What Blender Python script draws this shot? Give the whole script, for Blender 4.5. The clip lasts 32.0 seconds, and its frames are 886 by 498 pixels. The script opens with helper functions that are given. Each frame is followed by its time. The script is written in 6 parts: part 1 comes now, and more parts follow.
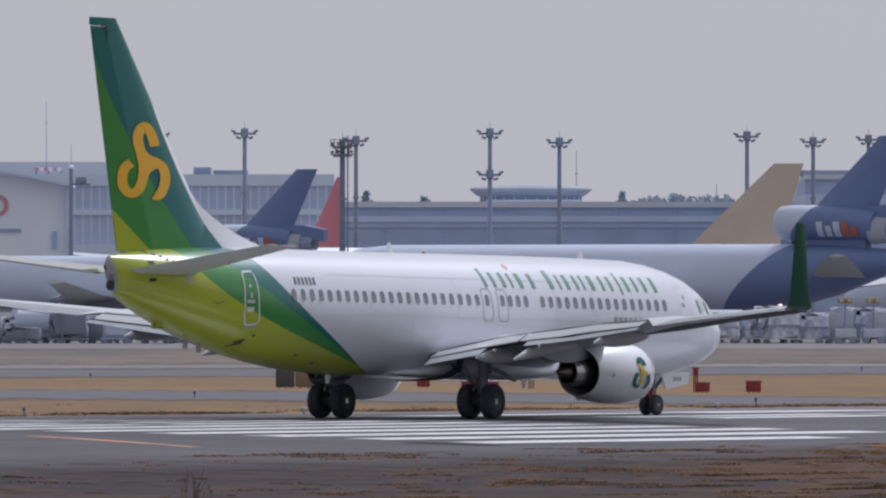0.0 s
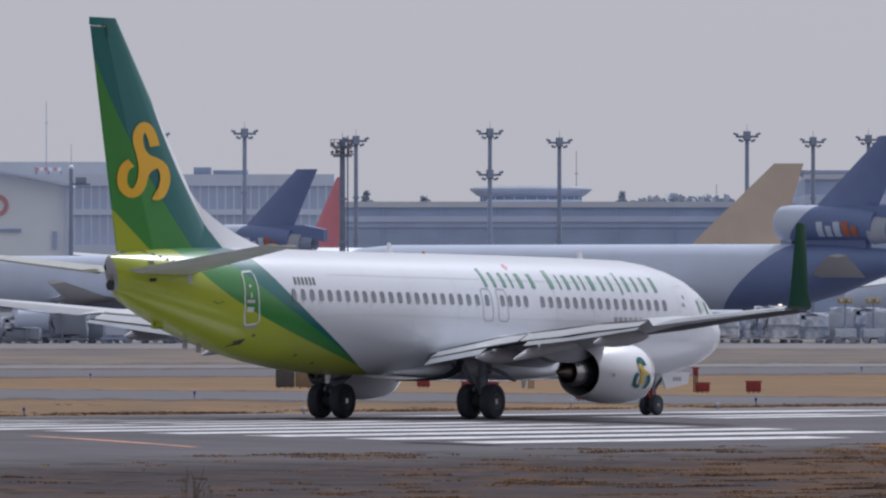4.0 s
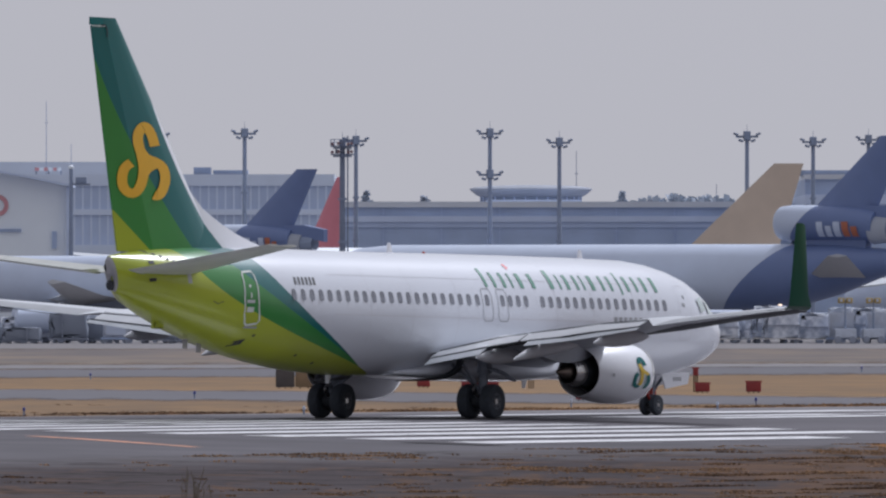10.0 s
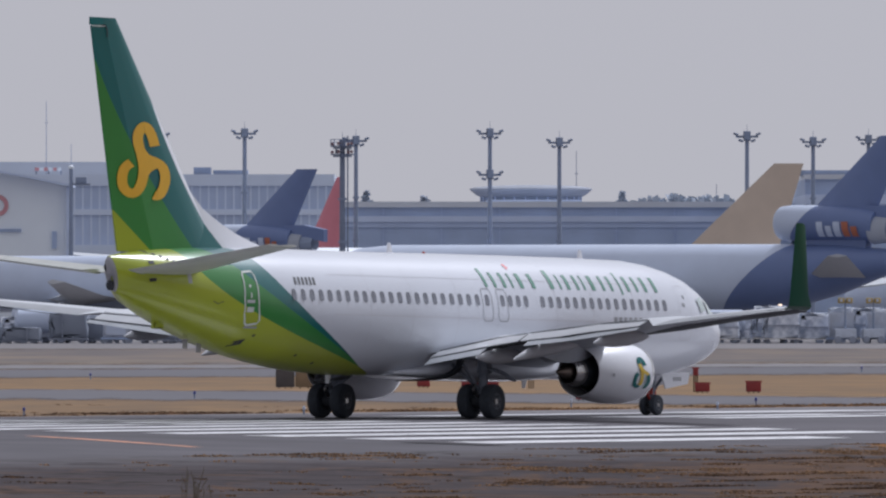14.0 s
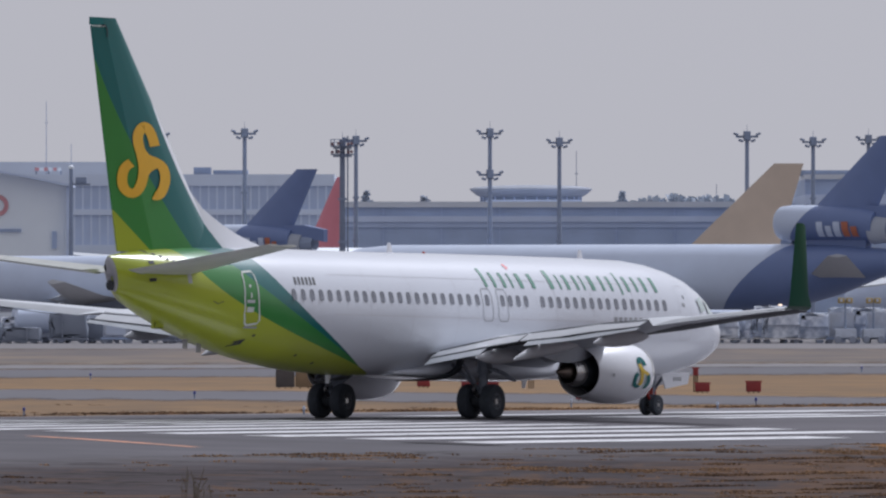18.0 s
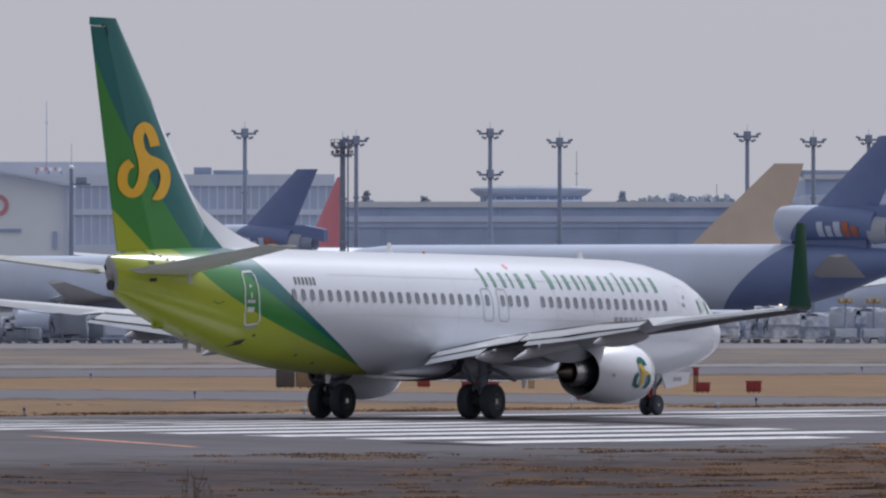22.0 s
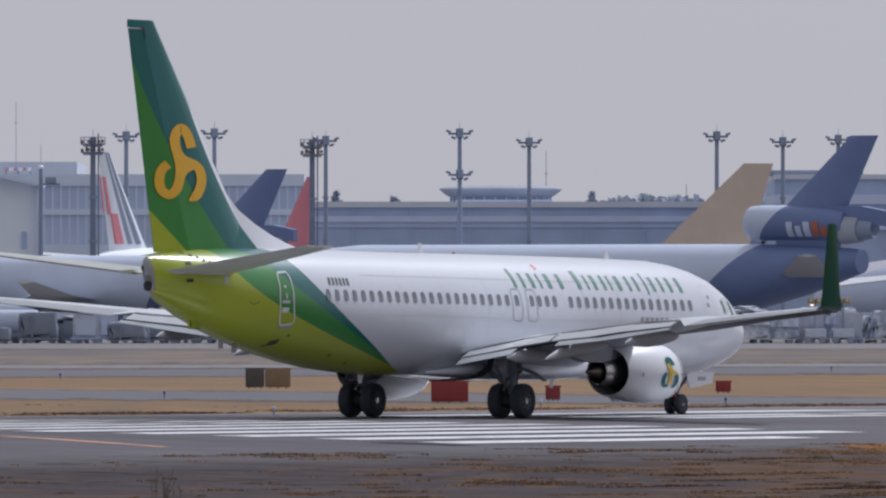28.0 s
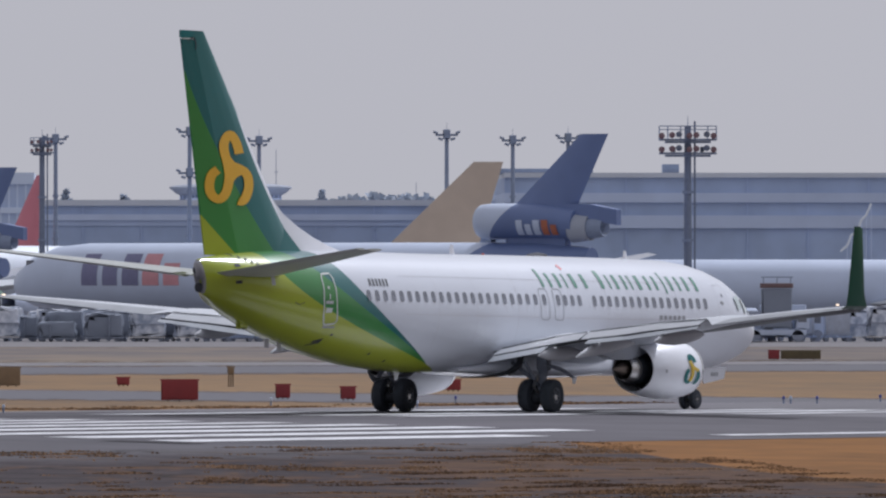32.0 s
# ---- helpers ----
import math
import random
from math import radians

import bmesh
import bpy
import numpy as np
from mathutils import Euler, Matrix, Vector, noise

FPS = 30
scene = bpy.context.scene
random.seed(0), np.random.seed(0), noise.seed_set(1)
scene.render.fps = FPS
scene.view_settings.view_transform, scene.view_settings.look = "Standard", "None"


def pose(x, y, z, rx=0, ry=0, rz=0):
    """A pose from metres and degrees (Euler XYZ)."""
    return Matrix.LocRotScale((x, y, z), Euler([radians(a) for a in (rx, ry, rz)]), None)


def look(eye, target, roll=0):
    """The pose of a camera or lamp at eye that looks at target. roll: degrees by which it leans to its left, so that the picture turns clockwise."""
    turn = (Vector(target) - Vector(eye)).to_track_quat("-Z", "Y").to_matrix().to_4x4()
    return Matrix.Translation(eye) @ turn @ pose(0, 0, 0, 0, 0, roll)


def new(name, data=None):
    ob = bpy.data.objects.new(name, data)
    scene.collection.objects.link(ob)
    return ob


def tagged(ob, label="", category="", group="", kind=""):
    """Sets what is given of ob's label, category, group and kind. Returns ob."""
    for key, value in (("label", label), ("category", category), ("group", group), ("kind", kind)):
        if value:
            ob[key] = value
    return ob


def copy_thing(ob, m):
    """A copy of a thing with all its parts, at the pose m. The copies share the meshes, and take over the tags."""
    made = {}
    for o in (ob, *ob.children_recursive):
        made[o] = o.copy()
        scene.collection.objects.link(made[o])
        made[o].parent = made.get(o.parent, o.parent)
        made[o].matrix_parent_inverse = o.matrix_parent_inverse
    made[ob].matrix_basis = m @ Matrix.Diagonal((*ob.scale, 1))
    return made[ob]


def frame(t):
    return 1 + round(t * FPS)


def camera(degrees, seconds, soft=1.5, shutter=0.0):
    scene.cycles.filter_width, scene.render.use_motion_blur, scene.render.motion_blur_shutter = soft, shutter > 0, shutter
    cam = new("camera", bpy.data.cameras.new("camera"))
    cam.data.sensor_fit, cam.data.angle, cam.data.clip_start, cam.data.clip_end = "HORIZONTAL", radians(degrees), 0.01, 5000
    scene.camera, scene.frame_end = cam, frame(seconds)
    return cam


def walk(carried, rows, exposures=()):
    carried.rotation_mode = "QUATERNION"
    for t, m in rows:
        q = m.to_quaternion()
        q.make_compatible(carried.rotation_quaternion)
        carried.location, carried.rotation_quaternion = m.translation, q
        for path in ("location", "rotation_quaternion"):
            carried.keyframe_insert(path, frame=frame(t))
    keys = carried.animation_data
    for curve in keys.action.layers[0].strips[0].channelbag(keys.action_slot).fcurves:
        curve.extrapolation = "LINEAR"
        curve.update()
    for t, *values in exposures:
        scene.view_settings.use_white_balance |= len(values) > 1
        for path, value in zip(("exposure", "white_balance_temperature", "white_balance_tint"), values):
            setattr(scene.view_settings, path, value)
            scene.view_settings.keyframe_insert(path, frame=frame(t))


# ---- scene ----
# Axes: the camera stands at the origin and first looks along +y. The runway runs 31.6 degrees to the right of that.
HEAD = 0.5514
SH, CH = math.sin(HEAD), math.cos(HEAD)
START = (-1.206, 484.67)        # ground point between the main wheels of the waiting airliner
EYE = 3.89
FOCAL = 26345.0


def aim(right, up):
    """Camera pose: tangent units of the lens to the right and up from the first view."""
    d = Vector((right / FOCAL, 1.0, (90.2 + up) / FOCAL))
    e = Vector((0, 0, EYE))
    return look(e, e + d * 400)


cam = camera(2 * math.degrees(math.atan(784 / FOCAL)), 32.0, soft=2.3)
PAN = [(0, 0, 0), (8, 0, 0), (16, 0, 0), (24, -1, 0), (25, -1.5, 0), (25.5, -1, 0), (26, 0, 0), (26.5, 1.5, 0), (27, 6, 0), (27.5, 17.5, 0),
       (28, 53.5, 0), (28.5, 99, 0), (29, 138, 0), (29.5, 176.5, 0), (30, 214.5, 0), (30.5, 251, -1), (31, 311, -1.5),
       (31.5, 411, -2.5), (32, 531.5, -3)]
walk(cam, [(t, aim(a, b)) for t, a, b in PAN], [(0, 0.0, 5600, 14), (32, 0.0, 5600, 14)])

# ---- light: hazy spring noon, sun high beyond the airliner ----
SUN_AZ, SUN_EL = radians(40), radians(47)
world = bpy.data.worlds.new("sky")
scene.world = world
world.use_nodes = True
wn = world.node_tree
wn.nodes.clear()
sky = wn.nodes.new("ShaderNodeTexSky")
sky.sky_type = "NISHITA"
sky.sun_disc = False
sky.sun_elevation, sky.sun_rotation = SUN_EL, SUN_AZ
sky.dust_density, sky.air_density = 6.0, 1.0
grey = wn.nodes.new("ShaderNodeHueSaturation")
grey.inputs["Saturation"].default_value = 0.25
wn.links.new(sky.outputs[0], grey.inputs["Color"])
dim = wn.nodes.new("ShaderNodeMix")
dim.data_type, dim.blend_type = "RGBA", "MULTIPLY"
dim.inputs[0].default_value = 1.0
wn.links.new(grey.outputs[0], dim.inputs[6])
dim.inputs[7].default_value = (0.06, 0.06, 0.06, 1)
haze = wn.nodes.new("ShaderNodeMix")
haze.data_type = "RGBA"
haze.inputs[0].default_value = 0.85
wn.links.new(dim.outputs[2], haze.inputs[6])
# the haze glows more towards the sun and less away from it
way = wn.nodes.new("ShaderNodeTexCoord")
facing = wn.nodes.new("ShaderNodeVectorMath")
facing.operation = "DOT_PRODUCT"
facing.inputs[1].default_value = (math.sin(SUN_AZ) * math.cos(SUN_EL), math.cos(SUN_AZ) * math.cos(SUN_EL), math.sin(SUN_EL))
wn.links.new(way.outputs["Generated"], facing.inputs[0])
glow = wn.nodes.new("ShaderNodeMath")
glow.operation = "MULTIPLY_ADD"
glow.inputs[1].default_value, glow.inputs[2].default_value = 0.32, 0.834
wn.links.new(facing.outputs["Value"], glow.inputs[0])
hazy = wn.nodes.new("ShaderNodeVectorMath")
hazy.operation = "SCALE"
hazy.inputs[0].default_value = (0.582, 0.542, 0.505)
wn.links.new(glow.outputs[0], hazy.inputs["Scale"])
wn.links.new(hazy.outputs[0], haze.inputs[7])
bgd = wn.nodes.new("ShaderNodeBackground")
wn.links.new(haze.outputs[2], bgd.inputs[0])
bgd.inputs[1].default_value = 1.0
wo = wn.nodes.new("ShaderNodeOutputWorld")
wn.links.new(bgd.outputs[0], wo.inputs[0])
sun = new("sun", bpy.data.lights.new("sun", "SUN"))
sun.data.energy, sun.data.angle, sun.data.color = 2.2, radians(3), (1.0, 0.95, 0.88)
_s = Vector((math.sin(SUN_AZ) * math.cos(SUN_EL), math.cos(SUN_AZ) * math.cos(SUN_EL), math.sin(SUN_EL)))
sun.matrix_basis = look(_s * 300, (0, 0, 0))


# ---- materials ----
def mat(name, color, rough=0.5, metal=0.0, grain=0.08, scale=3.0, big=0.3, bump=0.0, color2=None, coat=0.0, stretch=(1, 1, 1), spec=0.5, ramp=(0.7, 1.3)):
    """A surface with two scales of uneven colour and roughness, and some relief."""
    m = bpy.data.materials.new(name)
    m.use_nodes = True
    nt = m.node_tree
    b = nt.nodes["Principled BSDF"]
    b.inputs["Metallic"].default_value = metal
    b.inputs["Coat Weight"].default_value = coat
    b.inputs["Coat Roughness"].default_value = 0.08
    b.inputs["Specular IOR Level"].default_value = spec
    tc = nt.nodes.new("ShaderNodeTexCoord")
    mp = nt.nodes.new("ShaderNodeMapping")
    mp.inputs["Scale"].default_value = stretch
    nt.links.new(tc.outputs["Object"], mp.inputs[0])
    n1 = nt.nodes.new("ShaderNodeTexNoise")
    n1.inputs["Scale"].default_value, n1.inputs["Detail"].default_value = scale, 5
    n2 = nt.nodes.new("ShaderNodeTexNoise")
    n2.inputs["Scale"].default_value, n2.inputs["Detail"].default_value = scale * big * 0.3, 3
    for n in (n1, n2):
        nt.links.new(mp.outputs[0], n.inputs["Vector"])
    add = nt.nodes.new("ShaderNodeMath")
    add.operation = "ADD"
    nt.links.new(n1.outputs[0], add.inputs[0])
    nt.links.new(n2.outputs[0], add.inputs[1])
    rng = nt.nodes.new("ShaderNodeMapRange")
    rng.inputs[1].default_value, rng.inputs[2].default_value = ramp
    nt.links.new(add.outputs[0], rng.inputs[0])
    mix = nt.nodes.new("ShaderNodeMix")
    mix.data_type = "RGBA"
    nt.links.new(rng.outputs[0], mix.inputs[0])
    lo = color2 or [c * (1 - grain) for c in color]
    mix.inputs[6].default_value = (*lo, 1)
    mix.inputs[7].default_value = (*[min(1, c * (1 + grain)) for c in color], 1)
    nt.links.new(mix.outputs[2], b.inputs["Base Color"])
    rr = nt.nodes.new("ShaderNodeMapRange")
    rr.inputs[3].default_value, rr.inputs[4].default_value = rough * 0.85, min(1, rough * 1.15)
    nt.links.new(n1.outputs[0], rr.inputs[0])
    nt.links.new(rr.outputs[0], b.inputs["Roughness"])
    if bump:
        bp = nt.nodes.new("ShaderNodeBump")
        bp.inputs["Strength"].default_value, bp.inputs["Distance"].default_value = bump, 0.05
        nt.links.new(n1.outputs[0], bp.inputs["Height"])
        nt.links.new(bp.outputs[0], b.inputs["Normal"])
    return m


def livery(name, zones, rough=0.32, coat=0.1, spec=0.3):
    """Paint in zones on the airframe, in metres aft of the nose (s) and up (z): each zone (colour, a, b, c) covers s > a + b z + c z^2."""
    m = bpy.data.materials.new(name)
    m.use_nodes = True
    nt = m.node_tree
    b = nt.nodes["Principled BSDF"]
    b.inputs["Roughness"].default_value = rough
    b.inputs["Coat Weight"].default_value = coat
    b.inputs["Specular IOR Level"].default_value = spec
    b.inputs["Coat Roughness"].default_value = 0.2
    tc = nt.nodes.new("ShaderNodeTexCoord")
    sp = nt.nodes.new("ShaderNodeSeparateXYZ")
    nt.links.new(tc.outputs["Object"], sp.inputs[0])

    def op(kind, x, y):
        n = nt.nodes.new("ShaderNodeMath")
        n.operation = kind
        for i, v in enumerate((x, y)):
            if isinstance(v, (int, float)):
                n.inputs[i].default_value = v
            else:
                nt.links.new(v, n.inputs[i])
        return n.outputs[0]
    s, z = op("SUBTRACT", 19.6, sp.outputs[0]), sp.outputs[2]
    col = None
    for color, a, b1, c in zones:
        if col is None:
            rgb = nt.nodes.new("ShaderNodeRGB")
            rgb.outputs[0].default_value = (*color, 1)
            col = rgb.outputs[0]
            continue
        edge = op("ADD", op("ADD", a, op("MULTIPLY", z, b1)), op("MULTIPLY", op("MULTIPLY", z, z), c))
        mask = nt.nodes.new("ShaderNodeMapRange")
        mask.inputs[1].default_value, mask.inputs[2].default_value = -0.02, 0.02
        nt.links.new(op("SUBTRACT", s, edge), mask.inputs[0])
        mx = nt.nodes.new("ShaderNodeMix")
        mx.data_type = "RGBA"
        nt.links.new(mask.outputs[0], mx.inputs[0])
        nt.links.new(col, mx.inputs[6])
        mx.inputs[7].default_value = (*color, 1)
        col = mx.outputs[2]
    nz = nt.nodes.new("ShaderNodeTexNoise")
    nz.inputs["Scale"].default_value, nz.inputs["Detail"].default_value = 0.7, 6
    mp = nt.nodes.new("ShaderNodeMapping")
    mp.inputs["Scale"].default_value = (0.4, 1, 1)
    nt.links.new(tc.outputs["Object"], mp.inputs[0])
    nt.links.new(mp.outputs[0], nz.inputs["Vector"])
    dirt = nt.nodes.new("ShaderNodeMapRange")
    dirt.inputs[3].default_value, dirt.inputs[4].default_value = 0.92, 1.03
    nt.links.new(nz.outputs[0], dirt.inputs[0])
    ds = nt.nodes.new("ShaderNodeVectorMath")
    ds.operation = "SCALE"
    nt.links.new(col, ds.inputs[0])
    nt.links.new(dirt.outputs[0], ds.inputs["Scale"])
    nt.links.new(ds.outputs[0], b.inputs["Base Color"])
    wave = nt.nodes.new("ShaderNodeTexNoise")
    wave.inputs["Scale"].default_value, wave.inputs["Detail"].default_value = 1.6, 2
    nt.links.new(tc.outputs["Object"], wave.inputs["Vector"])
    bp = nt.nodes.new("ShaderNodeBump")
    bp.inputs["Strength"].default_value, bp.inputs["Distance"].default_value = 0.1, 0.05
    nt.links.new(wave.outputs[0], bp.inputs["Height"])
    nt.links.new(bp.outputs[0], b.inputs["Normal"])
    return m


WHITE = (0.735, 0.75, 0.79)
SKIN_WHITE = (0.66, 0.69, 0.755)
TEAL = (0.006, 0.13, 0.13)
GREEN = (0.042, 0.23, 0.042)
LIME = (0.36, 0.42, 0.02)
M = {}
M["airliner_paint"] = livery("airliner_paint", [(SKIN_WHITE, 0, 0, 0), (TEAL, 17.71, 4.566, -0.39), (GREEN, 16.85, 5.024, -0.38), (LIME, 12.43, 8.441, -0.813)], rough=0.34, coat=0.65)
M["fin_paint"] = livery("fin_paint", [(WHITE, 0, 0, 0), (TEAL, 22.46, 2.037, -0.076), (GREEN, 24.68, 1.846, -0.0561), (LIME, 27.52, 1.487, 0)], rough=0.36, coat=0.25, spec=0.3)
M["white_paint"] = mat("white_paint", WHITE, 0.42, coat=0.12, spec=0.35, grain=0.04, scale=1.5)
# dirty grey, darkened for shade and tinted blue for haze
M["gear_grey"] = mat("gear_grey", (0.22, 0.242, 0.29), 0.6, grain=0.3, scale=4)
M["belly_white"] = mat("belly_white", (0.66, 0.69, 0.755), 0.4, grain=0.06, scale=0.8, spec=0.3, coat=0.85)
M["grey_paint"] = mat("grey_paint", (0.45, 0.46, 0.49), 0.55, grain=0.06, scale=2)
M["light_grey_paint"] = mat("light_grey_paint", (0.58, 0.6, 0.63), 0.65, grain=0.08, scale=1.2, spec=0.2)
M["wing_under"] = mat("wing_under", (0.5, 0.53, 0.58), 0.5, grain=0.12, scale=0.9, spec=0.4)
M["pylon_grey"] = mat("pylon_grey", (0.32, 0.345, 0.39), 0.5, grain=0.15, scale=1.5)
M["flap_paint"] = mat("flap_paint", (0.53, 0.55, 0.58), 0.35, grain=0.1, scale=1.2, spec=0.5)
# darker than the wing to paint the ailerons' turn away from the sun
M["aileron_shade"] = mat("aileron_shade", (0.33, 0.345, 0.365), 0.5, grain=0.15, scale=1.5, spec=0.3)
M["tab_grey"] = mat("tab_grey", (0.43, 0.455, 0.49), 0.4, grain=0.12, scale=1.2, spec=0.4)
M["tail_metal"] = mat("tail_metal", (0.34, 0.34, 0.36), 0.45, 0.5, grain=0.15)
M["tail_grey"] = mat("tail_grey", (0.44, 0.455, 0.43), 0.38, grain=0.14, scale=1.2, spec=0.5)
# near-black holds the shade and dark reflection of the slat's hollow back
M["slat_shade"] = mat("slat_shade", (0.045, 0.052, 0.065), 0.5, grain=0.2)
M["seam_grey"] = mat("seam_grey", (0.52, 0.52, 0.54), 0.5)
M["seam_dark"] = mat("seam_dark", (0.14, 0.16, 0.03), 0.5)
M["lime_paint"] = mat("lime_paint", LIME, 0.3, coat=0.4, grain=0.05)
M["green_paint"] = mat("green_paint", (0.004, 0.075, 0.04), 0.4, grain=0.05, spec=0.25)
M["teal_paint"] = mat("teal_paint", TEAL, 0.4, grain=0.05, spec=0.2)
M["orange_paint"] = mat("orange_paint", (0.76, 0.43, 0.02), 0.4, grain=0.05)
M["yellow_paint"] = mat("yellow_paint", (0.60, 0.42, 0.02), 0.45, grain=0.06)
M["title_green"] = mat("title_green", (0.11, 0.27, 0.20), 0.4, grain=0.05)
M["pink_paint"] = mat("pink_paint", (0.62, 0.10, 0.12), 0.4)
# window_glass, dark_metal, black and rubber are lifted and blued for haze
M["window_glass"] = mat("window_glass", (0.19, 0.2, 0.235), 0.15, grain=0.2)
M["cockpit_glass"] = mat("cockpit_glass", (0.48, 0.56, 0.55), 0.1, grain=0.1)
M["dark_metal"] = mat("dark_metal", (0.055, 0.062, 0.075), 0.5, 0.6, grain=0.2)
M["rim_grey"] = mat("rim_grey", (0.14, 0.15, 0.17), 0.65, 0.1, grain=0.15)
M["black"] = mat("black", (0.034, 0.038, 0.047), 0.7, grain=0.3)
M["steel"] = mat("steel", (0.45, 0.44, 0.43), 0.28, 1.0, grain=0.1)
M["bright_metal"] = mat("bright_metal", (0.72, 0.72, 0.73), 0.16, 1.0, grain=0.05)
M["hot_metal"] = mat("hot_metal", (0.16, 0.13, 0.11), 0.38, 0.9, grain=0.25)
M["rubber"] = mat("rubber", (0.047, 0.056, 0.072), 0.75, grain=0.3, scale=8, bump=0.2)
M["tip_lamp"] = mat("tip_lamp", (0.8, 0.75, 0.65), 0.2)
_b = M["tip_lamp"].node_tree.nodes["Principled BSDF"]
_b.inputs["Emission Color"].default_value, _b.inputs["Emission Strength"].default_value = (1, 0.7, 0.42, 1), 1.3
M["outline_grey"] = mat("outline_grey", (0.30, 0.31, 0.33), 0.5)
M["marking_dark"] = mat("marking_dark", (0.09, 0.095, 0.105), 0.5)
M["outline_white"] = mat("outline_white", (0.62, 0.66, 0.62), 0.5)
M["red_paint"] = mat("red_paint", (0.42, 0.035, 0.025), 0.5, grain=0.12)


# ---- mesh helpers ----
def part(name, bm, material, parent, label="", m=None, smooth=True, sharp=40):
    """Links a bmesh as one mesh object under a thing or part."""
    me = bpy.data.meshes.new(name)
    bmesh.ops.recalc_face_normals(bm, faces=bm.faces)
    if smooth:
        for f in bm.faces:
            f.smooth = True
        for e in bm.edges:
            if len(e.link_faces) == 2 and e.calc_face_angle(0) > radians(sharp):
                e.smooth = False
    bm.to_mesh(me)
    bm.free()
    me.materials.append(M[material] if isinstance(material, str) else material)
    ob = new(name, me)
    if parent is not None:
        ob.parent = parent
    if m is not None:
        ob.matrix_basis = m
    if label:
        ob["label"] = label
    return ob


def loft(rings, cap=True, closed=True):
    """A skin over rings of points, each ring with the same count."""
    bm = bmesh.new()
    vs = [[bm.verts.new(p) for p in r] for r in rings]
    n = len(vs[0])
    for a, b in zip(vs, vs[1:]):
        for i in range(n if closed else n - 1):
            j = (i + 1) % n
            q = [a[i], a[j], b[j], b[i]]
            if len(set(q)) == 4:
                bm.faces.new(q)
    if cap and closed:
        bm.faces.new(vs[0])
        bm.faces.new(vs[-1])
    return bm


def add_box(bm, x0, x1, y0, y1, z0, z1):
    v = [bm.verts.new((x, y, z)) for z in (z0, z1) for y in (y0, y1) for x in (x0, x1)]
    for a in ((0, 1, 3, 2), (4, 5, 7, 6), (0, 1, 5, 4), (2, 3, 7, 6), (0, 2, 6, 4), (1, 3, 7, 5)):
        bm.faces.new([v[i] for i in a])
    return bm


def box(x0, x1, y0, y1, z0, z1, bevel=0.0):
    bm = add_box(bmesh.new(), x0, x1, y0, y1, z0, z1)
    if bevel:
        bmesh.ops.bevel(bm, geom=bm.edges[:], offset=bevel, segments=2, affect="EDGES", profile=0.6)
    return bm


def rod(a, b, r, r2=None, n=10, bm=None):
    a, b = Vector(a), Vector(b)
    r2 = r if r2 is None else r2
    q = (b - a).to_track_quat("Z", "Y")
    rings = [[c + q @ Vector((rr * math.cos(2 * math.pi * i / n), rr * math.sin(2 * math.pi * i / n), 0)) for i in range(n)] for c, rr in ((a, r), (b, r2))]
    if bm is None:
        return loft(rings)
    vs = [[bm.verts.new(p) for p in rg] for rg in rings]
    for i in range(n):
        j = (i + 1) % n
        bm.faces.new([vs[0][i], vs[0][j], vs[1][j], vs[1][i]])
    bm.faces.new(vs[0])
    bm.faces.new(vs[1])
    return bm


def turned(profile, axis="x", n=28, centre=(0, 0, 0), squash=None):
    """A body of revolution: profile of (along, radius), open at both ends unless the radius is 0."""
    rings = []
    for a, r in profile:
        ring = []
        for i in range(n):
            t = 2 * math.pi * i / n
            u, v = r * math.cos(t), r * math.sin(t)
            if squash and v < 0:
                v *= squash
            p = (a, u, v) if axis == "x" else (u, a, v) if axis == "y" else (u, v, a)
            ring.append(Vector(p) + Vector(centre))
        rings.append(ring)
    return loft(rings, cap=False)


def wing_loft(stations, n=9):
    """Aerofoil sections: (leading edge x, trailing edge x, y, z, thickness ratio, camber up[, z of the trailing edge])."""
    rings = []
    for le, te, y, z, th, up, *rest in stations:
        c = le - te
        drop = rest[0] - z if rest else 0.0
        ring = []
        prof = []
        for i in range(n + 1):
            u = 0.5 * (1 - math.cos(math.pi * i / n))
            t = 5 * th * (0.2969 * math.sqrt(u) - 0.126 * u - 0.3516 * u * u + 0.2843 * u ** 3 - 0.1015 * u ** 4)
            prof.append((u, t))
        for u, t in prof:
            ring.append(Vector((le - u * c, y, z + drop * u + (t + up * u * (1 - u)) * c)))
        for u, t in reversed(prof[1:-1]):
            ring.append(Vector((le - u * c, y, z + drop * u + (-t + up * u * (1 - u)) * c)))
        rings.append(ring)
    return loft(rings)


def ribbon(points, half, surf, closed=False, step=0.12):
    """A band of paint along points (s, z), laid on the surface surf(s, z)."""
    pts = [Vector(p) for p in points]
    if closed:
        pts.append(pts[0])
    fine = []
    for a, b in zip(pts, pts[1:]):
        k = max(1, int((b - a).length / step))
        fine += [a.lerp(b, i / k) for i in range(k)]
    fine.append(pts[-1])
    bm = bmesh.new()
    prev = None
    cnt = len(fine)
    for i, p in enumerate(fine):
        a = fine[i - 1] if i else (fine[-2] if closed else p)
        b = fine[i + 1] if i < cnt - 1 else (fine[1] if closed else p)
        d = (b - a).normalized()
        nn = Vector((-d.y, d.x)) * half
        pair = [bm.verts.new(surf(*(p + nn))), bm.verts.new(surf(*(p - nn)))]
        if prev:
            bm.faces.new([prev[0], prev[1], pair[1], pair[0]])
        prev = pair
    return bm


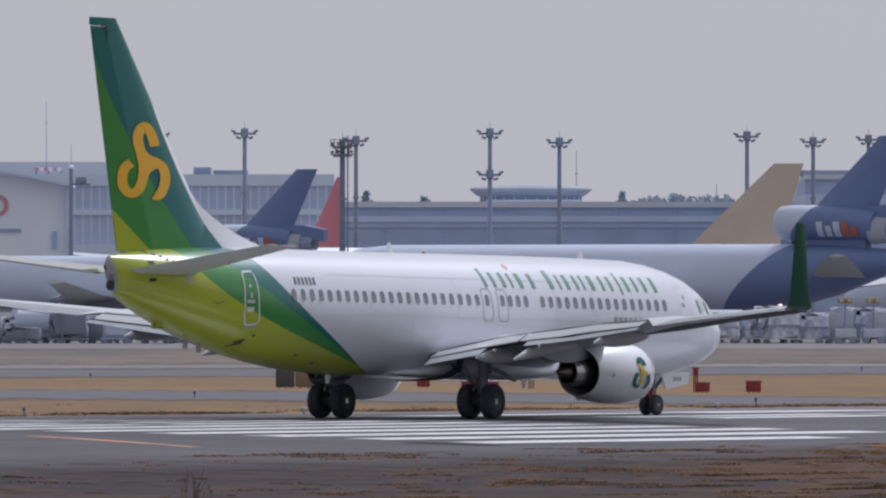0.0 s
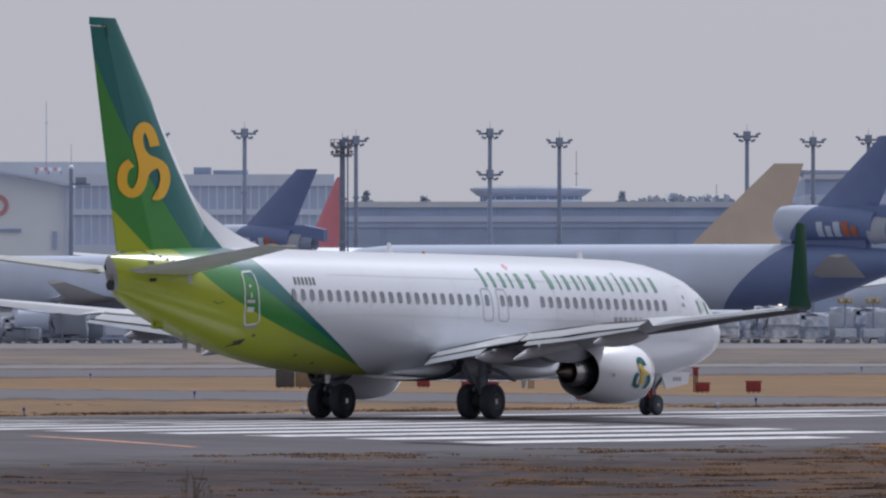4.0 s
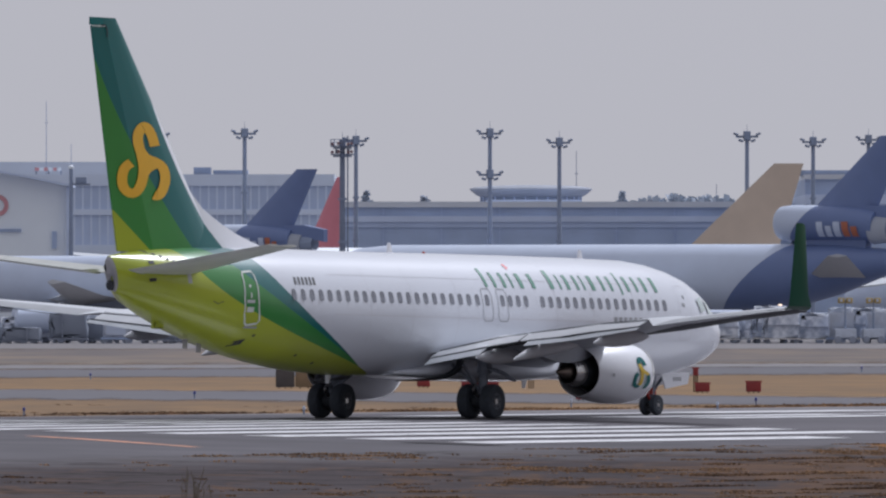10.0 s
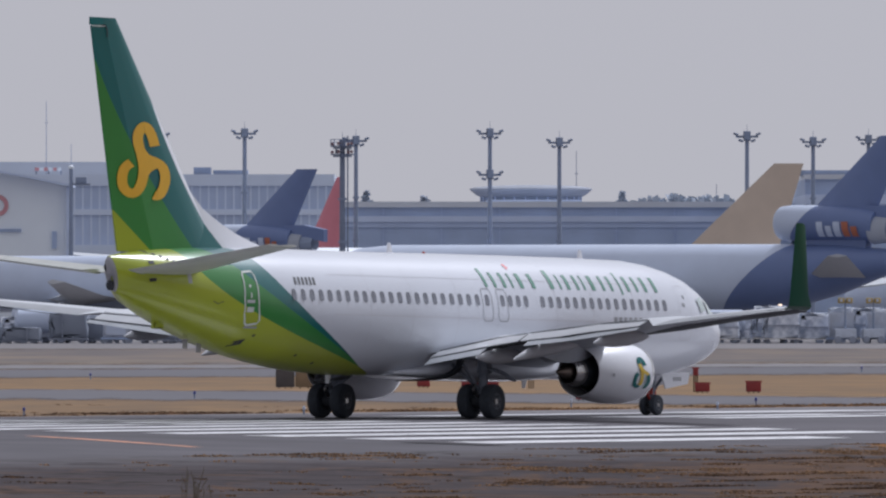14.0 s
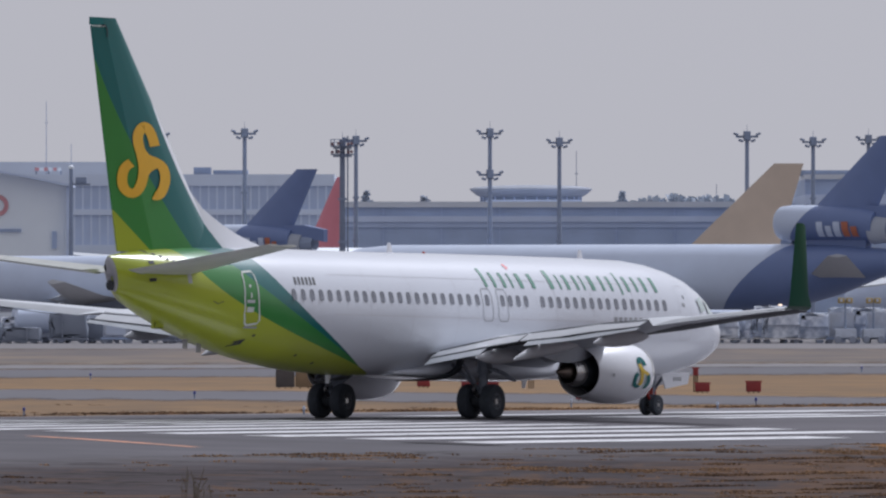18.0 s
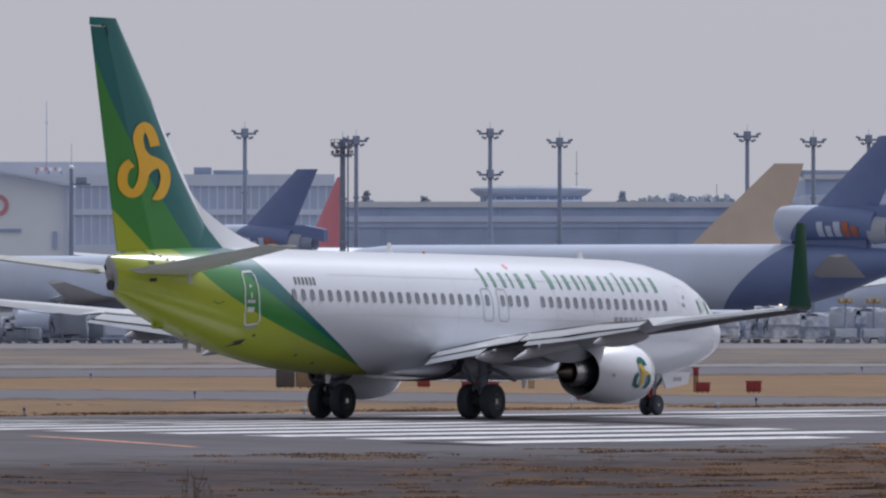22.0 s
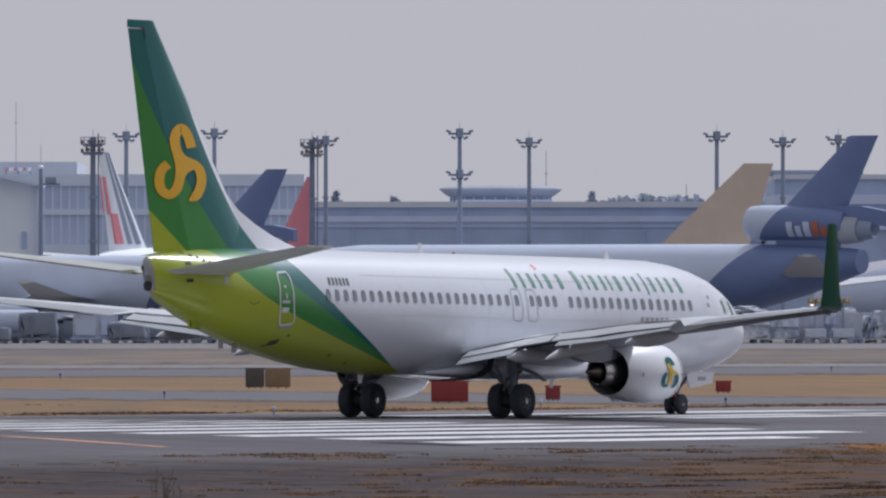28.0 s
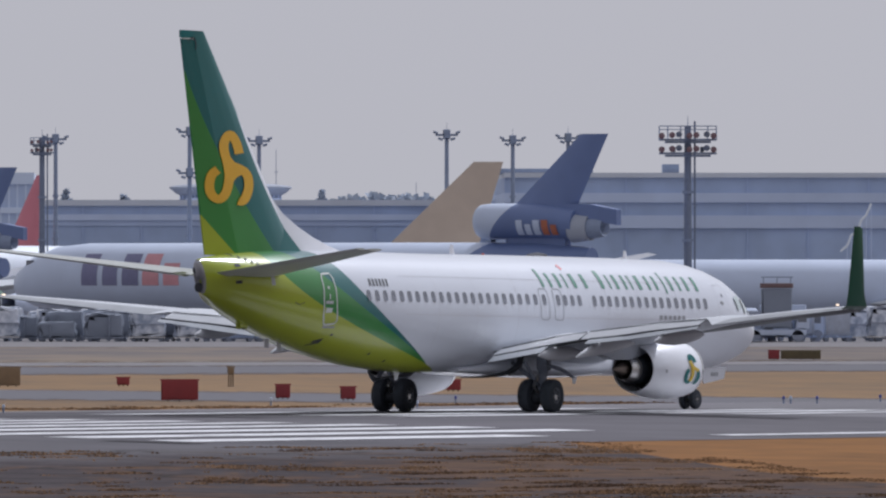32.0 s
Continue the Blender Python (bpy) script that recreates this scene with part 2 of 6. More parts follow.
def smooth_line(pts, n=5):
    """Catmull-Rom through points."""
    p = [Vector(q) for q in pts]
    p = [p[0] * 2 - p[1]] + p + [p[-1] * 2 - p[-2]]
    out = []
    for i in range(1, len(p) - 2):
        for k in range(n):
            t = k / n
            out.append(0.5 * (2 * p[i] + (p[i + 1] - p[i - 1]) * t + (2 * p[i - 1] - 5 * p[i] + 4 * p[i + 1] - p[i + 2]) * t * t
                              + (3 * p[i] - p[i - 1] - 3 * p[i + 1] + p[i + 2]) * t ** 3))
    return out + [p[-2]]


# ---- the taxiing airliner: x forward of the main wheels, y to port, z up ----
NOSE = 19.6
# stations aft of the nose: s, top, bottom, half width
BODY = [(0.1, 3.02, 2.88, 0.06), (0.2, 3.26, 2.62, 0.3), (0.5, 3.5, 2.4, 0.57), (1.0, 3.78, 2.18, 0.88), (1.5, 4.02, 2.02, 1.1),
        (2.0, 4.27, 1.9, 1.28), (2.6, 4.66, 1.76, 1.47), (3.3, 4.92, 1.65, 1.62), (4.2, 5.13, 1.54, 1.74), (5.2, 5.28, 1.45, 1.83), (6.5, 5.38, 1.38, 1.88),
        (10.0, 5.41, 1.36, 1.88), (14.0, 5.41, 1.36, 1.88), (18.0, 5.4, 1.36, 1.88), (22.0, 5.37, 1.36, 1.88), (24.5, 5.37, 1.36, 1.88), (26.0, 5.37, 1.42, 1.88),
        (27.5, 5.37, 1.52, 1.87), (29.0, 5.37, 1.69, 1.84), (30.5, 5.36, 1.92, 1.77), (32.0, 5.34, 2.22, 1.63), (33.5, 5.30, 2.57, 1.42),
        (35.0, 5.22, 3.0, 1.14), (36.2, 5.12, 3.4, 0.82), (37.0, 5.04, 3.66, 0.44), (37.3, 5.0, 3.74, 0.31), (37.5, 4.96, 3.8, 0.22)]


def body_at(s):
    for a, b in zip(BODY, BODY[1:]):
        if a[0] <= s <= b[0]:
            t = (s - a[0]) / (b[0] - a[0])
            return [a[i] + (b[i] - a[i]) * t for i in (1, 2, 3)]
    return BODY[-1][1:]


def skin(side, off=0.012):
    """Point on the fuselage side at (s, z), a little proud."""
    def f(s, z):
        top, bot, w = body_at(s)
        c, h = (top + bot) / 2, (top - bot) / 2
        k = max(-0.999, min(0.999, (z - c) / h))
        y = w * math.sqrt(1 - k * k)
        nrm = Vector((0, y / (w * w), (z - c) / (h * h))).normalized()
        return Vector((NOSE - s, side * (y + nrm.y * off), z + nrm.z * off))
    return f


RUDDER = math.tan(radians(6))      # the rudder is held a little to port


def fin_skin(side, off=0.01):
    """Point on the side of the fin or rudder at (s, z)."""
    def f(s, z):
        k = (z - 5.0) / 7.46
        le, hinge, te = 31.0 + 6.24 * k, 35.0 + 3.0 * k, 37.0 + 1.72 * k
        th = 0.2 - 0.12 * k
        if s < hinge:
            u = max(0.0, (s - le) / (hinge - le))
            y = th * np.interp(u, [0, 0.04, 0.15, 0.35, 0.65, 1.0], [0, 0.45, 0.8, 1.0, 0.85, 0.6])
        else:
            y = (th * 0.6) + (0.03 - th * 0.6) * min(1.0, (s - hinge) / (te - hinge))
        aft = max(0.0, s - hinge) / 1.171
        return Vector((NOSE - min(s, hinge) - aft, side * (float(y) + off) + aft * RUDDER, z))
    return f


def wide(f):
    return lambda u, v: f(u * 2, v)


PITCH = Matrix.Rotation(0.0158, 4, "Y")


def airliner():
    jet = new("airliner")
    tagged(jet, "white twin-engine airliner with green and lime tail on the runway", "airplane")

    def body(name, bm, material, parent=None, label=""):
        return part(name, bm, material, parent or jet, label, PITCH if parent is None else None)

    # fuselage
    rings = []
    for i, (s, top, bot, w) in enumerate(BODY):
        c, h = (top + bot) / 2, (top - bot) / 2
        cut = 0.35 * max(0.0, min(1.0, (s - 36.2) / 1.2))      # the tail's end is cut on a slant
        rings.append([Vector((NOSE - s + cut * (1 - math.cos(2 * math.pi * k / 56)) / 2, w * math.sin(2 * math.pi * k / 56), c + h * math.cos(2 * math.pi * k / 56))) for k in range(56)])
    fus = body("fuselage", loft(rings), "airliner_paint", label="white fuselage sweeping into green and lime at the tail")
    # belly fairing round the wing root
    rings = []
    for s, w, zt, zb in ((11.8, 1.2, 1.75, 1.42), (13.0, 1.9, 2.3, 1.32), (15.0, 2.1, 2.45, 1.24), (18.4, 2.0, 2.2, 1.24), (19.6, 1.7, 1.85, 1.27), (20.8, 1.35, 1.65, 1.32), (21.8, 0.9, 1.55, 1.38)):
        c, h = (zt + zb) / 2, (zt - zb) / 2
        rings.append([Vector((NOSE - s, w * math.copysign(abs(math.sin(a)) ** 0.6, math.sin(a)), c + h * math.copysign(abs(math.cos(a)) ** 0.6, math.cos(a))))
                      for a in [2 * math.pi * k / 28 for k in range(28)]])
    belly = body("belly_fairing", loft(rings), "belly_white")
    # black strip that curves from the wheel well up to the flap's root
    for side in (-1, 1):
        path = smooth_line([(22.6, 1.2), (21.6, 1.23), (20.6, 1.31), (20.1, 1.42), (19.85, 1.6), (19.72, 1.8), (19.66, 2.0)], 4)
        rings = []
        for i, p in enumerate(path):
            k = i / (len(path) - 1)
            h = 0.015 + 0.06 * math.sin(min(1.0, k * 1.5) * math.pi / 2)
            y = 1.55 + 0.6 * min(1.0, k * 1.4)
            nx, nz = (0.0, 1.0) if k < 0.45 else (-0.7, 0.7) if k < 0.75 else (-1.0, 0.2)
            rings.append([Vector((NOSE - p.x + nx * d, side * (y + w), p.y + nz * d)) for d, w in ((-h, -0.12), (-h, 0.05), (h, 0.08), (h, -0.12))])
        body("wheel_well_strip", loft(rings), "black", belly, "dark curved strip beside the wheel well")
    # tail cone exhaust
    cone = body("tail_cone", loft([[Vector((NOSE - s + 0.175 * (1 - math.cos(a)), w * math.sin(a), 4.38 + h * math.cos(a))) for a in [2 * math.pi * k / 24 for k in range(24)]]
                                   for s, w, h in ((37.49, 0.22, 0.57), (37.58, 0.19, 0.52), (37.61, 0.14, 0.44), (37.6, 0.0, 0.0))], cap=False), "tail_metal", label="bare metal tail cone")
    for z, r, s0 in ((4.62, 0.09, 37.5), (4.06, 0.13, 37.3)):
        body("exhaust_port", turned([(NOSE - s0 + 0.2, r), (NOSE - s0 - 0.06, r), (NOSE - s0 - 0.07, r * 0.85), (NOSE - s0 - 0.07, 0.0)], centre=(0, 0.06, z), n=14, squash=1.45), "black", cone, "dark exhaust port")
    # fin, dorsal fillet and rudder
    def upright(stations):
        rings = []
        for le, te, z, th in stations:
            c = te - le
            prof = [(0, 0), (0.04, 0.45), (0.15, 0.8), (0.35, 1.0), (0.65, 0.85), (1.0, 0.6)]
            ring = [Vector((NOSE - le - u * c, th * k, z)) for u, k in prof] + [Vector((NOSE - le - u * c, -th * k, z)) for u, k in reversed(prof[1:])]
            rings.append(ring)
        return loft(rings)
    fin = body("fin", upright([(31.0, 35.0, 5.0, 0.2), (37.24, 38.0, 12.46, 0.08)]), "fin_paint", label="swept fin in teal and green")
    dors = [[Vector((NOSE - s, y, z)) for s, y, z in ring] for ring in (
        [(28.0, -0.06, 5.3), (28.0, 0.0, 5.34), (28.0, 0.06, 5.3)], [(29.0, -0.16, 5.2), (29.0, 0.0, 5.54), (29.0, 0.16, 5.2)],
        [(30.0, -0.2, 5.2), (30.0, 0.0, 5.80), (30.0, 0.2, 5.2)], [(31.0, -0.25, 5.2), (31.0, 0.0, 6.14), (31.0, 0.25, 5.2)],
        [(32.0, -0.22, 5.2), (32.0, 0.0, 6.56), (32.0, 0.22, 5.2)], [(32.7, -0.2, 5.2), (32.7, 0.0, 7.05), (32.7, 0.2, 5.2)], [(33.4, -0.15, 5.2), (33.4, 0, 7.0), (33.4, 0.15, 5.2)])]
    body("dorsal_fin", loft(dors), "fin_paint", label="white dorsal fillet")
    rr = []
    for z in (5.12, 12.2):
        k = (z - 5.0) / 7.46
        h0, t0, th = 35.0 + 3.0 * k, 36.71 + 1.905 * k, (0.2 - 0.12 * k) * 0.6
        ty = (t0 - h0) * RUDDER
        rr.append([Vector((NOSE - h0, -th, z)), Vector((NOSE - t0, ty - 0.03, z)), Vector((NOSE - t0, ty + 0.03, z)), Vector((NOSE - h0, th, z))])
    body("rudder", loft(rr), "fin_paint", fin, label="rudder")
    body("fin_tip", loft([[Vector((NOSE - a, y, z)) for a, y in ((37.24, 0), (37.6, 0.06), (38.72, 0.02), (38.72, -0.02), (37.6, -0.06))] for z in (12.22, 12.47)]), "teal_paint", fin)
    body("tip_marking", ribbon([(37.95, 12.2), (38.68, 12.2)], 0.025, fin_skin(-1, 0.03)), "outline_white", fin, "white hinge line")
    # emblem on the fin
    arms = [smooth_line(p) for p in (
        [(35.12, 8.48), (35.31, 8.85), (35.7, 9.13), (36.07, 8.83), (35.99, 8.44), (35.75, 8.13), (35.37, 7.9)],
        [(35.93, 8.34), (35.74, 7.91), (35.73, 7.56), (35.92, 7.14), (36.34, 6.94), (36.81, 7.12), (36.91, 7.46), (36.76, 7.77), (36.41, 7.93)],
        [(35.96, 8.34), (35.59, 8.08), (35.05, 7.98), (34.63, 7.8), (34.5, 7.42), (34.72, 7.02), (34.96, 6.91), (35.14, 6.93)])]
    for arm in arms:
        for _ in range(4):
            arm[1:-1] = [(a + b * 2 + c) / 4 for a, b, c in zip(arm, arm[1:], arm[2:])]
    for side in (-1, 1):
        for i, arm in enumerate(arms):
            body("emblem_band", ribbon([(p.x / 2, p.y) for p in arm], 0.14, wide(fin_skin(side, 0.028 + 0.003 * i)), step=0.06), "orange_paint", fin, "curling orange band")
        body("emblem_core", ribbon([(p.x / 2, p.y) for p in smooth_line([(35.78, 7.5), (35.5, 7.75), (35.05, 7.91)])], 0.12, wide(fin_skin(side, 0.04)), step=0.06), "orange_paint", fin, "orange heart of the emblem")
        body("fin_light", turned([(0.0, 0.07), (0.05, 0.06), (0.09, 0.0)], axis="y", centre=fin_skin(side, 0.0)(33.96, 7.42), n=10), "bright_metal", fin, "small bright fitting")
    body("rudder_hinge", ribbon(smooth_line([(38.2, 12.2), (38.0, 12.22), (37.88, 12.17), (37.82, 12.0), (37.82, 11.85)]), 0.03, fin_skin(-1, 0.03), step=0.06), "black", fin, "dark gap round the rudder's tip")
    # tailplane
    for side in (-1, 1):
        st = body("tailplane", wing_loft([(NOSE - 33.8, NOSE - 36.9, side * 0.6, 4.46, 0.075, 0), (NOSE - 37.75, NOSE - 38.9, side * 7.15, 5.25, 0.07, 0)]), "tail_grey", label="grey tailplane")
        body("elevator", wing_loft([(NOSE - 36.6, NOSE - 37.7, side * 0.85, 4.47, 0.14, 0, 4.52), (NOSE - 38.7, NOSE - 39.35, side * 7.1, 5.24, 0.12, 0, 5.28)]), "tail_grey", st)
    # wings
    for side in (-1, 1):
        lift = 0.0215 if side == 1 else 0.0      # the port wing flexes a little higher
        up = 0.1 if side == 1 else 0.0           # the ailerons are set apart

        def st(*rows):
            return [(NOSE - r[0], NOSE - r[1], side * r[2], r[3] + lift * r[2], r[5], r[6] if len(r) > 6 else 0.0, r[4] + lift * r[2]) for r in rows]
        wing = body("wing", wing_loft(st((13.0, 20.5, 1.5, 1.97, 2.08, 0.12, 0.02), (14.8, 20.6, 4.0, 2.44, 2.56, 0.115, 0.02), (15.9, 20.7, 5.6, 2.66, 2.77, 0.11, 0.02), (16.6, 20.85, 6.8, 2.82, 2.9, 0.1, 0.03),
                                         (18.35, 21.7, 10.1, 3.14, 3.17, 0.075, 0.05), (18.6, 21.8, 10.5, 3.17, 3.18, 0.075, 0.05), (18.9, 22.4, 11.0, 3.24 - up * 0.5, 2.98 + up, 0.065, 0.06), (20.15, 23.0, 13.4, 3.42 - up * 0.5, 3.2 + up, 0.06, 0.07), (21.8, 23.4, 16.5, 3.62 - up * 0.4, 3.48 + up * 0.8, 0.06, 0.06)), n=14), "light_grey_paint", label="swept grey wing")
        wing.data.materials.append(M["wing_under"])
        wing.data.materials.append(M["aileron_shade"])
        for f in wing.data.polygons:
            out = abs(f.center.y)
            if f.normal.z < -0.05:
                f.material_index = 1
            elif out > 10.9 and NOSE - f.center.x > float(np.interp(out, (11.0, 13.4, 16.5), (22.4, 23.0, 23.4))) - (1.4 - 0.12 * (out - 11)):
                # aft outer panel: its shade is put in as a darker grey
                f.material_index = 2
        body("slat", wing_loft(st((17.2, 18.0, 7.8, 2.85, 2.89, 0.28), (18.2, 19.0, 9.86, 3.0, 3.04, 0.28), (19.55, 20.3, 12.74, 3.28, 3.31, 0.28), (21.0, 21.65, 15.9, 3.5, 3.53, 0.26))), "slat_shade", wing, "drooped slat, painted dark for its shaded back")
        # white slab paints the sun's highlight along the wing root's crest
        body("root_sunlit_slab", wing_loft(st((19.7, 20.6, 2.02, 2.22, 2.17, 0.06), (19.6, 20.6, 2.4, 2.36, 2.26, 0.08), (19.5, 20.6, 3.2, 2.57, 2.46, 0.08), (19.4, 20.6, 3.8, 2.7, 2.56, 0.08), (19.3, 20.6, 4.6, 2.74, 2.65, 0.05))), "white_paint", wing, "white slab as the sunlit crest of the wing root")
        inner = ((20.72, 21.35, 1.97, 2.16, 1.95), (20.72, 21.4, 4.1, 2.575, 2.315), (20.76, 21.38, 5.3, 2.72, 2.49))
        outer = ((20.78, 21.4, 5.4, 2.735, 2.5), (20.9, 21.55, 6.8, 2.88, 2.62), (21.15, 21.78, 8.2, 3.02, 2.79), (21.45, 22.05, 9.4, 3.1, 2.89), (21.7, 22.3, 10.4, 3.16, 2.97))
        inner_tab = ((21.4, 21.9, 2.08, 1.93, 1.71), (21.45, 21.95, 4.2, 2.275, 2.05))
        outer_tab = ((21.42, 21.75, 5.75, 2.5, 2.34), (21.62, 22.0, 7.4, 2.63, 2.48), (21.85, 22.2, 8.6, 2.78, 2.61), (22.12, 22.4, 9.8, 2.88, 2.77), (22.35, 22.6, 10.5, 2.94, 2.85))
        for name, main, tab in (("inboard_flap", inner, inner_tab), ("outboard_flap", outer, outer_tab)):
            fl = body(name, wing_loft(st(*[r + (0.07,) for r in main])), "flap_paint", wing)
            body("flap_tab", wing_loft(st(*[r + (0.07,) for r in tab])), "tab_grey", fl)
            for row, k, r, dz in ((main, 0, 0.014, 0.035), (tab, 0, 0.026, 0.02)):
                bm = bmesh.new()
                for p, q in zip(row, row[1:]):
                    rod(*[(NOSE - c[k] + 0.01, side * c[2], c[3] + dz + lift * c[2]) for c in (p, q)], r, n=6, bm=bm)
                body("flap_seam", bm, "black", fl, "dark gap ahead of the panel")
        # black slab added where the wing's underside lies in deep shade
        body("flap_shade_slab", wing_loft(st((20.3, 21.2, 4.25, 2.36, 2.3, 0.1), (20.5, 21.2, 5.6, 2.56, 2.5, 0.1))), "black", wing, "black slab in place of the shade behind the engine")
        body("aileron_gap", wing_loft(st((22.2, 22.3, 11.7, 3.07, 3.06, 0.2), (23.0, 23.1, 16.0, 3.5, 3.49, 0.2))), "black", wing)
        for y, s0, z0, s1, z1, r in ((4.15, 19.0, 2.05, 22.1, 1.95, 0.22), (5.95, 18.6, 2.4, 22.7, 1.88, 0.2), (8.95, 19.2, 2.68, 22.7, 2.42, 0.24)):
            rings = []
            for k, q in ((0, 0.08), (0.12, 0.55), (0.35, 1.0), (0.6, 1.0), (0.8, 0.7), (0.93, 0.35), (1.0, 0.06)):
                cz = z0 + (z1 - z0) * k * k + lift * y
                rings.append([Vector((NOSE - s0 - (s1 - s0) * k, side * y + 0.7 * r * q * math.sin(a), cz + 1.15 * r * q * math.cos(a))) for a in [2 * math.pi * i / 14 for i in range(14)]])
            body("flap_track_fairing", loft(rings), "grey_paint", wing)
        body("winglet", loft([[Vector((NOSE - a, side * (y + w), z + lift * 17)) for a, w in ((le, 0), (le + (te - le) * 0.3, 0.055 * k), (te, 0), (le + (te - le) * 0.3, -0.055 * k))]
                              for le, te, y, z, k in ((21.85, 23.45, 16.45, 3.5, 1.2), (22.2, 23.65, 16.75, 3.6, 1.2), (22.75, 23.9, 16.95, 4.0, 1), (23.85, 24.45, 17.46, 6.15, 0.7), (24.05, 24.45, 17.48, 6.22, 0.3))]),
             "green_paint", label="dark green winglet")
        body("tip_light", turned([(NOSE - 23.15, 0.0), (NOSE - 23.17, 0.02), (NOSE - 23.3, 0.03), (NOSE - 23.36, 0.02), (NOSE - 23.38, 0.0)], centre=(0, side * 16.22, 3.64 + lift * 16), n=12), "tip_lamp", wing, "lit white position light")
        # engine
        ey, ez = side * 4.83, 1.54 + lift * 5.0
        nac = body("nacelle", turned([(NOSE - 13.6, 0.72), (NOSE - 13.42, 0.8), (NOSE - 13.36, 0.85), (NOSE - 13.45, 0.91), (NOSE - 13.8, 0.97), (NOSE - 14.5, 1.04), (NOSE - 15.2, 1.03),
                                      (NOSE - 15.9, 0.96), (NOSE - 16.5, 0.86), (NOSE - 16.75, 0.8), (NOSE - 16.74, 0.775), (NOSE - 16.2, 0.78), (NOSE - 15.2, 0.82)], centre=(0, ey, ez), n=36, squash=0.97), "white_paint", label="white engine nacelle")
        body("inlet_lip", turned([(NOSE - 13.59, 0.725), (NOSE - 13.41, 0.805), (NOSE - 13.35, 0.855), (NOSE - 13.44, 0.915), (NOSE - 13.6, 0.945)], centre=(0, ey, ez), n=36, squash=0.97), "bright_metal", nac)
        body("fan", turned([(NOSE - 13.9, 0.78), (NOSE - 14.0, 0.3), (NOSE - 13.6, 0.0)], centre=(0, ey, ez), n=24), "dark_metal", nac)
        body("bypass_duct", turned([(NOSE - 15.4, 0.84), (NOSE - 15.5, 0.3)], centre=(0, ey, ez), n=24), "black", nac)
        body("core_cowl", turned([(NOSE - 15.4, 0.5), (NOSE - 16.4, 0.5), (NOSE - 16.95, 0.45)], centre=(0, ey, ez), n=24), "dark_metal", nac, "dark core cowl")
        body("core_nozzle", turned([(NOSE - 16.9, 0.46), (NOSE - 17.2, 0.43), (NOSE - 17.45, 0.38), (NOSE - 17.43, 0.35), (NOSE - 16.8, 0.36)], centre=(0, ey, ez), n=24), "steel", nac, "steel core nozzle")
        body("exhaust_plug", turned([(NOSE - 16.8, 0.3), (NOSE - 17.4, 0.24), (NOSE - 18.1, 0.06), (NOSE - 18.16, 0.0)], centre=(0, ey, ez), n=18), "hot_metal", nac, "dark exhaust plug")
        body("pylon", loft([[Vector((NOSE - s, ey + w, z)) for w, z in ((-wd, z0), (-wd, z1), (wd, z1), (wd, z0))] for s, wd, z0, z1 in (
            (14.6, 0.05, 2.5, 2.64), (15.4, 0.16, 2.3, 2.75), (16.6, 0.22, 1.98, 2.65), (17.5, 0.25, 1.85, 2.6), (18.4, 0.22, 1.85, 2.5), (19.0, 0.14, 1.98, 2.42), (19.8, 0.04, 2.2, 2.35))]), "pylon_grey", nac)
        # engine emblem
        if side == -1:
            def nac_skin(u, v):
                a = math.atan2(v, 0.95)
                return Vector((NOSE - 14.42 - u, ey - 1.055 * math.cos(a), ez + 1.055 * math.sin(a)))
            k = 0.44
            for i, arm in enumerate(arms):
                pts = [((p.x - 35.6) * k * 0.8 / 2, (p.y - 7.94) * k) for p in arm]
                cut = int(len(pts) * 0.62)
                teal, gold = (pts[:cut], pts[cut - 1:]) if i == 0 else (pts[-cut:], pts[:len(pts) - cut + 1])
                proud = Vector((0, -0.004 * i, 0))
                body("emblem_band", ribbon(teal, 0.055, lambda u, v: wide(nac_skin)(u, v) + proud, step=0.05), "teal_paint", nac, "curling teal band")
                body("emblem_leaf", ribbon(gold, 0.05, lambda u, v: wide(nac_skin)(u, v) + proud * 2 + Vector((0, -0.006, 0)), step=0.05), "yellow_paint", nac, "yellow arm of the emblem")
            body("access_panel", ribbon([(1.6, -0.06), (1.72, -0.06)], 0.05, lambda u, v: nac_skin(u, v) + Vector((0, 0.1, 0))), "outline_grey", nac)
    # cabin windows, doors and exits
    for side in (-1, 1):
        f = skin(side, 0.012)
        bm = bmesh.new()
        out = []
        for k in range(12):
            a = 2 * math.pi * k / 12
            out.append((0.125 * math.copysign(abs(math.cos(a)) ** 0.55, math.cos(a)), 0.185 * math.copysign(abs(math.sin(a)) ** 0.55, math.sin(a))))
        base = f(20.0, 3.88)
        bm.faces.new([bm.verts.new(f(20.0 + u, 3.88 + v) - base) for u, v in out])
        me = bpy.data.meshes.new("cabin_window")
        bm.to_mesh(me)
        bm.free()
        me.materials.append(M["window_glass"])
        stops = [29.35 - 0.532 * i for i in range(22)] + [17.57, 16.61, 16.12, 15.62, 15.13] + [14.08 - 0.523 * i for i in range(16)]
        for s in stops:
            w = new("cabin_window", me)
            w.parent = jet
            w.matrix_basis = PITCH @ Matrix.Translation(f(s, 3.88))

        def outline(s0, s1, z0, z1, r=0.15):
            pts = []
            for cx, cz, a0 in ((s1 - r, z1 - r, 0), (s0 + r, z1 - r, 90), (s0 + r, z0 + r, 180), (s1 - r, z0 + r, 270)):
                pts += [(cx + r * math.cos(radians(a0 + 22.5 * i)), cz + r * math.sin(radians(a0 + 22.5 * i))) for i in range(5)]
            return pts
